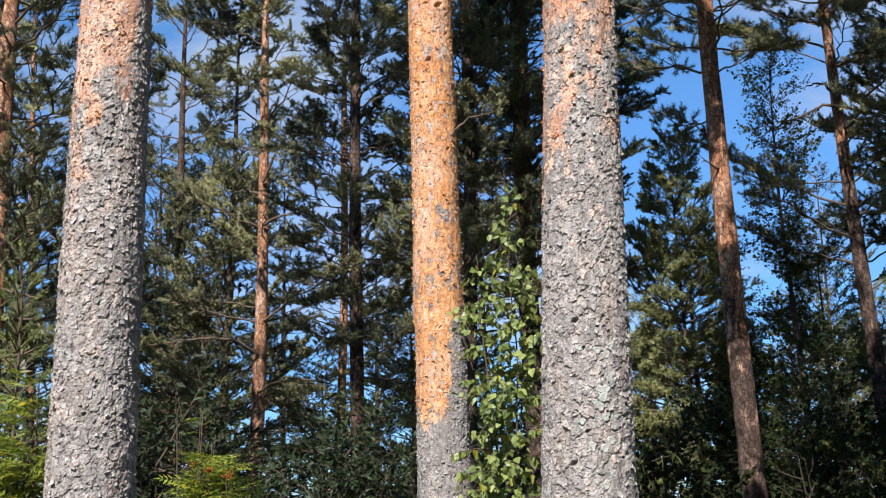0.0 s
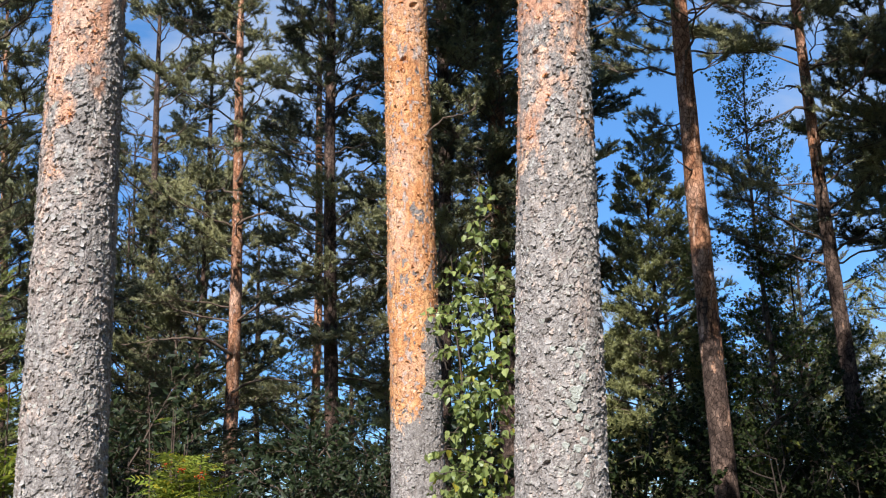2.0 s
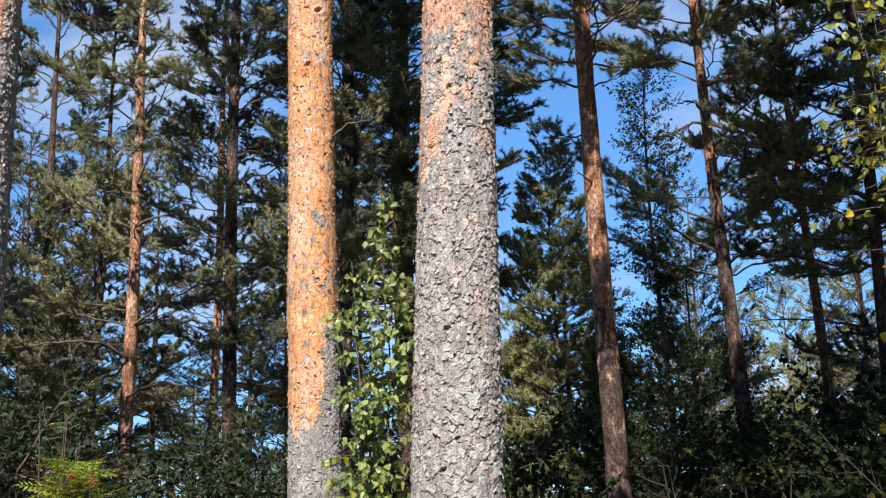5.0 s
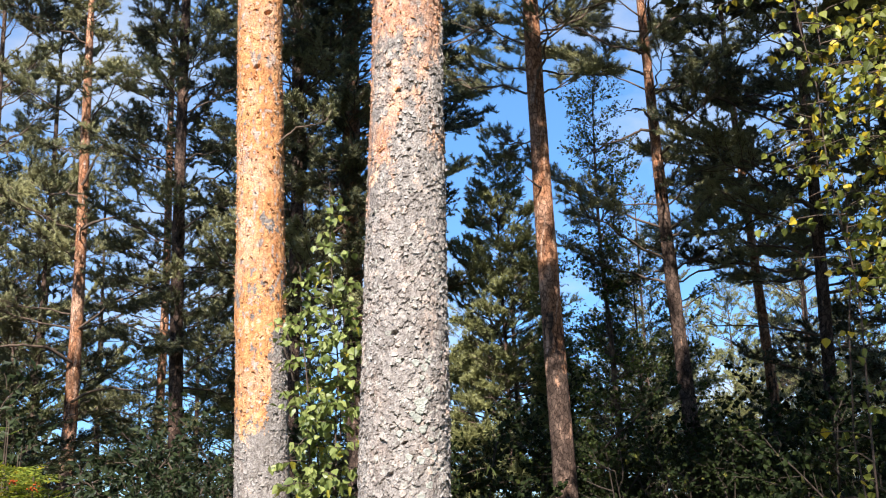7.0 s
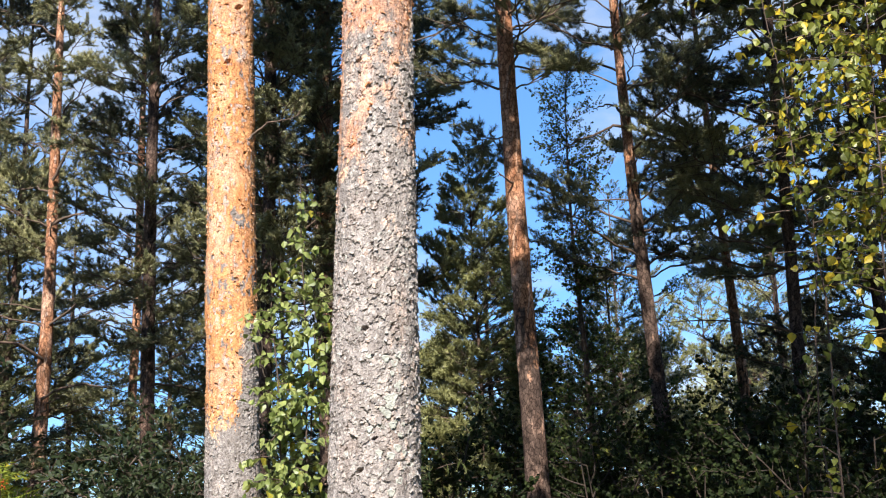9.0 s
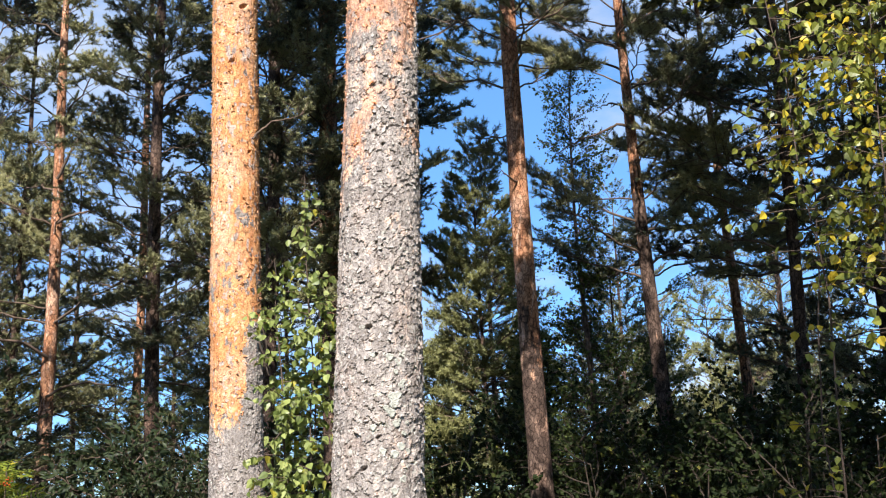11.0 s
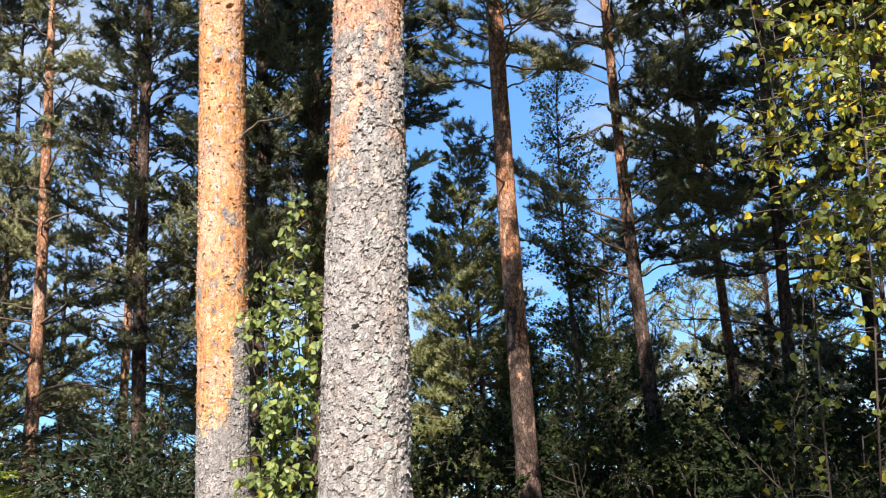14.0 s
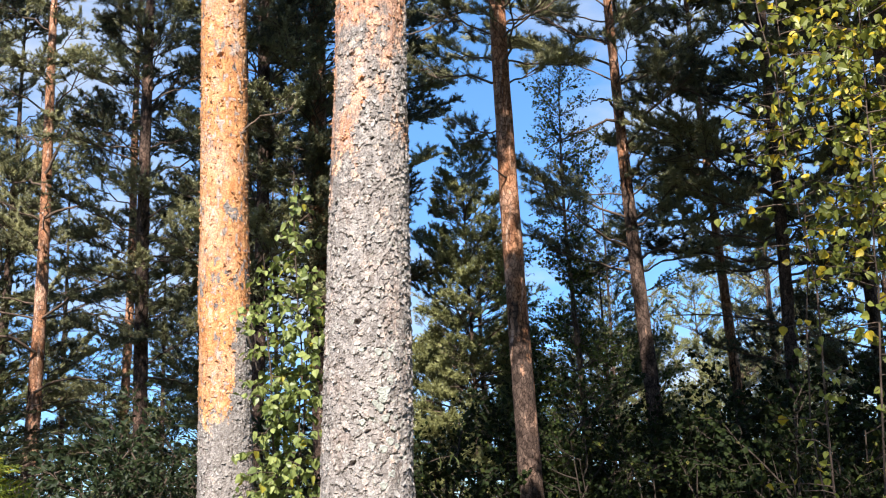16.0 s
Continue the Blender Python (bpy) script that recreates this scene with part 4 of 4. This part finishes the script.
def leafy_bough(length, gen, leaf, per_metre, mat, wood_mat, droop=0.0):
    """A leafy bough along +x: wood mesh and leaves mesh."""
    n = 7
    s = np.linspace(0, 1, n)
    axis = np.stack([length * s, length * (gen.uniform(-0.15, 0.15) * s**2 + gen.normal(0, 0.02, n)), length * (0.08 * s - droop * s**2 + gen.normal(0, 0.02, n))], 1)
    axis[0] = 0
    wood = [tube(axis, 0.007 * length**0.6 * (1.2 - s) + 0.0012, 5)]
    pos, way = [], []

    def set_leaves(a, b):
        d = unit(b - a)
        for q in np.arange(0.12, 1.0, 1.0 / max(2, np.linalg.norm(b - a) * per_metre)):
            pos.append(a + (b - a) * q + gen.normal(0, 0.012, 3))
            way.append(unit(d * 0.6 + gen.normal(0, 0.65, 3) + np.array([0, 0, -0.35])))

    for i in range(int(4 + 8 * length)):
        q = 0.15 + 0.85 * (i + gen.random()) / (4 + 8 * length)
        p = np.array([np.interp(q, s, axis[:, c]) for c in range(3)])
        d = unit(np.array([gen.uniform(0.4, 1.0), (1 if i % 2 else -1) * gen.uniform(0.4, 1.1), gen.uniform(-0.4, 0.7)]))
        e = p + d * (0.12 + 0.4 * length * (1.1 - q)) * gen.uniform(0.6, 1.2)
        wood.append(tube([p, (p + e) / 2 + gen.normal(0, 0.01, 3), e], [0.003, 0.0024, 0.0012], 4))
        set_leaves(p, e)
    set_leaves(axis[n // 2], axis[-1])
    W, WF = joined(wood)
    pos, way = np.array(pos), np.array(way)
    L, LF = spread(leaf, pos, frames_of(way, gen), gen.uniform(0.6, 1.2, len(pos)))
    return build_mesh("bough", W, WF, wood_mat), build_mesh("leaves", L, LF, mat, smooth=False)


ASPEN_BOUGHS = [leafy_bough(s, np.random.default_rng(400 + k), simple_leaf(0.048, 0.045), 34, ASPEN, TWIG) for k, s in enumerate((0.7, 0.7, 0.9, 1.1))]
SHRUB_BOUGHS = [leafy_bough(s, np.random.default_rng(420 + k), simple_leaf(0.075, 0.036), 40, SHRUB, TWIG, 0.15) for k, s in enumerate((0.6, 0.7, 0.8, 0.9))]
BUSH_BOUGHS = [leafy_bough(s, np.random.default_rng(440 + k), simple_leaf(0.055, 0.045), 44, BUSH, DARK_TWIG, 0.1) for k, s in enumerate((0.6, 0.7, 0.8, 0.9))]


def add_leafy(tree, kinds, p, azimuth, lift, scale, g):
    wood, leaves = kinds[int(g.integers(len(kinds)))]
    b = part_of(tree, "branch", wood, bough_matrix(p, azimuth, lift, scale, g.uniform(-40, 40)))
    part_of(b, "leaves", leaves)


def shrub(x, y, height, radius, label, seed, kinds, bottom=0.9, thick=1.0, name="shrub"):
    """Several stems from one foot, leafy boughs all round them."""
    g = np.random.default_rng(seed)
    bush = tagged(new(name), label, "shrub", "undergrowth")
    bush.location = (x, y, 0)
    for k in range(int(2 + 4 * radius)):
        a = g.uniform(0, 2 * math.pi)
        top = np.array([radius * 0.55 * math.cos(a) * g.random() ** 0.5, radius * 0.55 * math.sin(a) * g.random() ** 0.5, height * g.uniform(0.72, 0.93)])
        pts = np.array([[0, 0, -0.08], top * [0.35, 0.35, 0.33], top * [0.8, 0.8, 0.7], top]) + g.normal(0, 0.02, (4, 3)) * [[0], [1], [1], [1]]
        V, F = tube(pts, [0.018, 0.014, 0.009, 0.004], 7)
        part_of(bush, "stem", build_mesh("stem", V, F, DARK_TWIG))
        for q in np.linspace(0.0, 1.0, int(3.2 * thick * (height - bottom)) + 3):
            z = bottom + (top[2] - bottom) * q
            p = np.array([np.interp(z, pts[:, 2], pts[:, c]) for c in range(2)] + [z])
            add_leafy(bush, kinds, tuple(p), g.uniform(0, 360), g.uniform(5, 60), g.uniform(0.65, 1.15) * (0.6 + 0.5 * radius), g)
    return bush


def leafy_tree(x, y, height, r0, crown, reach, label, seed, kinds, whorl=5, lean=(0, 0), bark=TWIG):
    g = np.random.default_rng(seed)
    tree = tagged(new("broadleaf_tree"), label, "tree")
    tree.location = (x, y, 0)
    z = np.linspace(-0.05, height, 24)
    V, F = tube(np.stack([lean[0] * z + 0.03 * np.sin(z * 1.3 + seed), lean[1] * z + 0.03 * np.cos(z), z], 1), r0 * (1.03 - z / height) + 0.004, 10)
    part_of(tree, "trunk", build_mesh("trunk", V, F, bark))
    zz = crown[0]
    while zz < crown[1]:
        up = (zz - crown[0]) / (crown[1] - crown[0])
        for k in range(whorl):
            add_leafy(tree, kinds, (lean[0] * zz, lean[1] * zz, zz), g.uniform(0, 360), g.uniform(5, 55), reach * (1.0 - 0.5 * up) * g.uniform(0.5, 1.15), g)
        zz += g.uniform(0.18, 0.32)
    return tree


leafy_tree(3.7, 12.45, 6.5, 0.05, (1.2, 6.45), 1.15, "young aspen with small round dark green leaves", 501, ASPEN_BOUGHS, 8)
leafy_tree(3.15, 12.9, 4.6, 0.04, (1.2, 4.4), 0.95, "low aspen with dark green leaves among pines", 502, ASPEN_BOUGHS, 5)
leafy_tree(4.6, 12.6, 4.4, 0.04, (1.0, 4.2), 0.95, "low aspen with dark green leaves among pines", 503, ASPEN_BOUGHS, 5)

for k, (sx, sy, sh, sr) in enumerate(((-2.35, 9.6, 2.55, 0.8), (-1.75, 10.6, 2.3, 0.8), (-1.0, 9.3, 2.25, 0.75), (-0.45, 9.7, 2.35, 0.7), (0.45, 10.2, 2.2, 0.6), (-3.5, 8.8, 2.4, 0.8), (-4.4, 9.8, 2.6, 0.9), (-0.7, 11.2, 2.6, 0.8))):
    shrub(sx, sy, sh, sr, "dense shrub with dull dark green oval leaves", 520 + k, SHRUB_BOUGHS)
for k, (sx, sy, sh, sr) in enumerate(((1.55, 8.6, 2.0, 0.6), (2.0, 10.8, 1.9, 0.7), (2.9, 11.2, 2.7, 0.8), (3.4, 10.3, 2.5, 0.8), (4.15, 10.2, 2.55, 0.8), (3.9, 8.7, 2.35, 0.8), (4.9, 9.7, 2.6, 0.9), (3.1, 8.3, 2.1, 0.7), (5.5, 8.9, 2.5, 0.9), (6.3, 10.0, 2.8, 0.9), (4.7, 7.9, 2.2, 0.8))):
    shrub(sx, sy, sh, sr, "shaded shrub with rounded green leaves coloured dark for the shade", 540 + k, BUSH_BOUGHS)

shrub(2.95, 6.2, 2.25, 0.35, "low shrub with green leaves coloured dark for the shade", 560, BUSH_BOUGHS, 1.0)
shrub(3.45, 6.4, 2.1, 0.35, "low shrub with green leaves coloured dark for the shade", 561, BUSH_BOUGHS, 1.0)


def petal_mesh(name, length, width, mat, tip=0.35):
    V, F = leaf_shape(length, width, tip)
    stalk, SF = tube([[-0.02, 0, 0.004], [0, 0, 0]], [0.0007, 0.0007], 3)
    tris = np.concatenate([SF[:, [0, 1, 2]], SF[:, [0, 2, 3]]])
    W, WF = joined([(V, F), (stalk, tris)])
    return build_mesh(name, W, WF, mat, smooth=False)


def leaf_matrix(p, way, gen, size):
    t = frames_of(np.array([way]), gen, 0.35)[0] * size
    m = Matrix([[*t[0], p[0]], [*t[1], p[1]], [*t[2], p[2]], [0, 0, 0, 1]])
    return m


def birch(label, stems, twigs, seed, leaf_meshes, leaf_mat, bark, limit=300, stem_r=0.011, leaf_size=0.044):
    """A young birch: each stem a polyline in world metres; twigs: (stem, low, high, count, reach, azimuth, half spread, leaves a metre)."""
    g = np.random.default_rng(seed)
    foot = np.array(stems[0][0])
    tree = tagged(new("birch_tree"), label, "tree")
    tree.location = foot
    lines = []
    for k, st in enumerate(stems):
        P = np.array(st) - foot
        q = np.linspace(0, 1, len(P))
        fineq = np.linspace(0, 1, 18)
        line = np.stack([np.interp(fineq, q, P[:, c]) for c in range(3)], 1)
        line[1:, :2] += np.cumsum(g.normal(0, 0.009, (17, 2)), 0)
        lines.append(line)
        V, F = tube(line, stem_r * (0.9**k) * (1.06 - fineq) + 0.0015, 8)
        part_of(tree, "stem", build_mesh("stem", V, F, bark))
    spots = []
    for stem, low, high, count, reach, az, half, per in twigs:
        line = lines[stem]
        for i in range(count):
            z = low + (high - low) * (i + g.random()) / count
            p = np.array([np.interp(z, line[:, 2], line[:, c]) for c in range(2)] + [z])
            a = radians(az + g.uniform(-half, half))
            L = reach * g.uniform(0.5, 1.15)
            d = np.array([math.cos(a), math.sin(a), g.uniform(0.15, 0.7)])
            d /= np.linalg.norm(d)
            pts = [p + d * L * s + np.array([0, 0, -0.35 * L * s * s]) + g.normal(0, 0.006, 3) * (s > 0) for s in (0, 0.35, 0.7, 1.0)]
            V, F = tube(pts, [0.0032, 0.0024, 0.0017, 0.0009], 4)
            part_of(tree, "twig", build_mesh("twig", V, F, TWIG))
            pts = np.array(pts)
            for s in np.arange(0.15, 1.02, 1 / max(3, per * L)):
                r = np.array([np.interp(s, (0, 0.35, 0.7, 1.0), pts[:, c]) for c in range(3)])
                w = d * 0.35 + g.normal(0, 0.5, 3) + np.array([0, 0, -0.8])
                spots.append((r + g.normal(0, 0.014, 3), w / np.linalg.norm(w)))
    order = g.permutation(len(spots))
    for i in order[:limit]:
        r, w = spots[i]
        part_of(tree, "leaf", leaf_meshes[int(g.integers(len(leaf_meshes)))], leaf_matrix(r, w, g, g.uniform(0.65, 1.15)))
    rest = [spots[i] for i in order[limit:]]
    if rest:
        pos, way = np.array([r for r, w in rest]), np.array([w for r, w in rest])
        V, F = spread(leaf_shape(leaf_size, leaf_size * 0.85), pos, frames_of(way, g, 0.35), g.uniform(0.65, 1.15, len(pos)))
        tagged(part_of(tree, "leaves", build_mesh("leaves", V, F, leaf_mat, smooth=False)), kind="stuff")
    return tree


GREEN_LEAVES = [petal_mesh("birch_leaf", a, b, BIRCH) for a, b in ((0.058, 0.04), (0.05, 0.036), (0.062, 0.042), (0.042, 0.031))]
YELLOW_LEAVES = [petal_mesh("turning_leaf", a, b, BIRCH_YELLOW) for a, b in ((0.042, 0.034), (0.036, 0.03), (0.05, 0.04), (0.03, 0.025))]

birch("slender young birch with sunlit green leaves beside the orange pine",
      [[(0.37, 7.15, -0.03), (0.4, 7.13, 1.6), (0.42, 7.12, 2.5), (0.4, 7.15, 3.75)], [(0.37, 7.15, -0.03), (0.3, 7.1, 1.5), (0.25, 7.05, 2.3), (0.24, 7.1, 3.2)], [(0.37, 7.15, -0.03), (0.33, 7.2, 1.8), (0.36, 7.22, 3.0)]],
      [(0, 1.3, 2.4, 28, 0.3, -90, 170, 46), (0, 2.3, 3.2, 14, 0.24, -90, 170, 46), (0, 3.2, 3.72, 10, 0.15, -90, 170, 46), (1, 1.4, 2.4, 16, 0.3, 210, 110, 46), (1, 2.4, 3.1, 10, 0.21, -90, 150, 46), (2, 1.5, 2.9, 32, 0.28, -60, 150, 50), (0, 2.2, 3.3, 18, 0.26, -90, 175, 50), (1, 2.3, 3.15, 12, 0.22, -90, 170, 50), (1, 1.66, 1.76, 2, 0.5, 195, 8, 30)],
      610, GREEN_LEAVES, BIRCH, TWIG, 300, 0.009, 0.058)

birch("young birch with leaves turning yellow at the edge of the wood",
      [[(2.15, 3.95, -0.03), (2.16, 3.99, 1.6), (2.13, 4.0, 2.45), (2.09, 4.0, 2.9), (2.04, 4.02, 3.9)], [(2.15, 3.95, -0.03), (2.37, 3.94, 2.3), (2.42, 3.92, 3.06), (2.44, 3.9, 4.3)], [(2.15, 3.95, -0.03), (2.5, 4.05, 1.5), (2.7, 4.05, 2.6), (2.75, 4.1, 4.0)], [(2.15, 3.95, -0.03), (2.22, 4.1, 1.8), (2.25, 4.1, 2.9), (2.2, 4.1, 3.8)]],
      [(0, 1.45, 2.3, 13, 0.26, -70, 170, 22), (0, 2.3, 3.0, 7, 0.22, -60, 170, 24), (0, 2.9, 3.8, 16, 0.32, -90, 175, 34), (1, 1.4, 2.4, 12, 0.3, -90, 175, 22), (1, 2.4, 3.4, 42, 0.36, -100, 175, 46), (1, 3.4, 4.2, 12, 0.34, -90, 175, 36), (2, 1.4, 2.6, 18, 0.34, -120, 170, 34), (2, 2.5, 3.9, 52, 0.42, -110, 175, 46), (3, 2.5, 3.7, 28, 0.3, 250, 120, 38), (2, 2.6, 3.6, 26, 0.45, -80, 120, 40), (1, 2.2, 2.9, 12, 0.34, -80, 175, 30), (2, 2.8, 4.0, 30, 0.4, -100, 175, 46)],
      611, YELLOW_LEAVES, BIRCH_YELLOW, YOUNG_BIRCH_BARK, 300, 0.0038, 0.04)


def rowan_leaf_mesh(name, mat, seed):
    """A pinnate leaf along +x: stalk with paired leaflets."""
    g = np.random.default_rng(seed)
    pieces = []
    L = 0.17
    rachis, RF = tube([[0, 0, 0], [L * 0.5, 0, 0.006], [L, 0, -0.012]], [0.0014, 0.001, 0.0006], 3)
    pieces.append((rachis, np.concatenate([RF[:, [0, 1, 2]], RF[:, [0, 2, 3]]])))
    leaflet = simple_leaf(0.05, 0.016)
    for i, s in enumerate(np.linspace(0.25, 0.97, 7)):
        for side in (1, -1):
            d = unit(np.array([0.55, side * 1.0, g.normal(-0.1, 0.12)]))
            pieces.append(spread(leaflet, np.array([[L * s, 0, 0.004 - 0.016 * s * s]]), frames_of(d[None], g, 3.0), np.array([1.0 - 0.25 * abs(s - 0.6)])))
    pieces.append(spread(leaflet, np.array([[L, 0, -0.012]]), frames_of(np.array([[1.0, 0, -0.15]]), g, 3.0), np.array([0.9])))
    V, F = joined(pieces)
    return build_mesh(name, V, F, mat, smooth=False)


bm = bmesh.new()
bmesh.ops.create_icosphere(bm, subdivisions=2, radius=0.0052)
BERRY_MESH = bpy.data.meshes.new("berry")
bm.to_mesh(BERRY_MESH)
bm.free()
BERRY_MESH.materials.append(BERRY)


def rowan(x, y, height, radius, label, seed, mat, count, berries=0, bottom=1.0, grow=1.0):
    g = np.random.default_rng(seed)
    bush = tagged(new("rowan_bush"), label, "shrub")
    bush.location = (x, y, 0)
    kinds = [rowan_leaf_mesh("rowan_leaf", mat, seed + k) for k in range(4)]
    tops = []
    for k in range(6):
        a = g.uniform(0, 2 * math.pi)
        top = np.array([radius * math.cos(a) * g.uniform(0.2, 0.9), radius * math.sin(a) * g.uniform(0.2, 0.9), height * g.uniform(0.82, 1.0)])
        V, F = tube([[0, 0, -0.08], top * [0.3, 0.3, 0.4], top * [0.8, 0.8, 0.75], top], [0.014, 0.011, 0.007, 0.003], 7)
        part_of(bush, "stem", build_mesh("stem", V, F, TWIG))
        tops.append(top)
    for i in range(count):
        top = tops[int(g.integers(len(tops)))]
        z = g.uniform(bottom, top[2])
        q = z / top[2]
        p = np.array([top[0] * q, top[1] * q, z])
        a = g.uniform(0, 2 * math.pi)
        w = unit(np.array([math.cos(a), math.sin(a), g.uniform(-0.15, 0.5)]))
        t = frames_of(w[None], g, 1.8)[0] * g.uniform(0.7, 1.15) * grow
        part_of(bush, "leaf", kinds[int(g.integers(4))], Matrix([[*t[0], p[0]], [*t[1], p[1]], [*t[2], p[2]], [0, 0, 0, 1]]))
    for i in range(berries):
        top = tops[i % len(tops)]
        p = top * [1, 1, 0.97] + g.normal(0, 0.03, 3) + np.array([0.02, -0.1, 0])
        for k in range(14):
            part_of(bush, "berry", BERRY_MESH, Matrix.Translation(tuple(p + g.normal(0, 0.017, 3) * [1, 1, 0.7])))
    return bush


rowan(-1.37, 7.05, 2.12, 0.28, "sunlit rowan bush with yellow-green leaves and orange berries", 630, ROWAN, 190, 3, 1.5, 1.15)
rowan(-1.9, 5.42, 2.35, 0.28, "rowan bush with bright green feathered leaves beside a pine", 631, ROWAN, 210, 0, 1.5, 1.25)
rowan(-1.9, 8.6, 2.45, 0.35, "shaded rowan bush, its leaves coloured darker for the shade", 632, ROWAN_SHADE, 60, 0)


def spruce_sapling(x, y, height, label, seed):
    """A young spruce: leader, whorls of short twigs with needles set thickly round them."""
    g = np.random.default_rng(seed)
    tree = tagged(new("spruce_sapling"), label, "tree")
    tree.location = (x, y, 0)
    z = np.linspace(-0.05, height, 12)
    V, F = tube(np.stack([0.01 * np.sin(z * 3), 0 * z, z], 1), 0.02 * (1.05 - z / height) + 0.002, 8)
    part_of(tree, "trunk", build_mesh("trunk", V, F, TWIG))
    zz = 0.7
    while zz < height:
        up = zz / height
        for k in range(6):
            a = radians(k * 60 + g.uniform(-20, 20))
            L = max(0.12, 0.6 * (1.05 - up)) * g.uniform(0.8, 1.2)
            rise = 0.25 + 1.5 * up**4
            d = unit(np.array([math.cos(a), math.sin(a), rise]))
            pts = [d * L * s + np.array([0, 0, zz]) for s in (0, 0.5, 1)]
            wood = [tube(pts, [0.005, 0.0035, 0.002], 5)]
            pos, way = [], []
            for s in np.arange(0.1, 1.0, 0.05 / L):
                pos.append(d * L * s + np.array([0, 0, zz]))
                way.append(d)
                if s > 0.25 and up < 0.93:
                    e = unit(d + np.cross(d, [0, 0, 1]) * g.choice([-1, 1]) * 0.9 + g.normal(0, 0.15, 3))
                    for q in np.arange(0, 0.3 * L * (1.1 - s), 0.04):
                        pos.append(pos[-1] + e * 0.04)
                        way.append(e)
            W, WF = joined(wood)
            b = part_of(tree, "branch", build_mesh("bough", W, WF, TWIG))
            N, NF = needle_tufts(np.array(pos), np.array(way), g, 0.05, 0.022, 22, 0.0034)
            part_of(b, "needles", build_mesh("needles", N, NF, SPRUCE, smooth=False))
        zz += 0.13 if up < 0.8 else 0.09
    return tree


spruce_sapling(-2.1, 5.75, 2.98, "young spruce with upright yellow-green shoots", 640)


def leafy_sapling():
    """A thin sapling behind the stout pine, one twig with a few broad leaves."""
    g = np.random.default_rng(650)
    tree = tagged(new("sapling"), "thin sapling with a few broad sunlit leaves", "tree")
    tree.location = (0.86, 6.3, 0)
    stem = np.array([(0, 0, -0.05), (0.01, 0.0, 0.9), (0.02, -0.06, 1.83), (0.03, -0.06, 2.0)])
    part_of(tree, "stem", build_mesh("stem", *tube(stem, [0.008, 0.006, 0.004, 0.002], 6), TWIG))
    twig = np.array([(0.02, -0.06, 1.83), (0.14, -0.08, 1.86), (0.23, -0.09, 1.89), (0.3, -0.11, 1.9)])
    part_of(tree, "twig", build_mesh("twig", *tube(twig, [0.003, 0.0025, 0.002, 0.001], 5), TWIG))
    blade = petal_mesh("broad_leaf", 0.075, 0.056, BIRCH)
    for p, w in ((twig[2], (0.1, -0.3, -0.9)), (twig[3], (0.5, -0.3, -0.75)), (twig[3], (-0.5, -0.4, -0.7)), (twig[1], (-0.1, -0.3, -0.9)), (stem[3], (-0.3, -0.4, 0.2))):
        part_of(tree, "leaf", blade, leaf_matrix(p, unit(np.array(w)), g, g.uniform(0.7, 1.0)))


leafy_sapling()
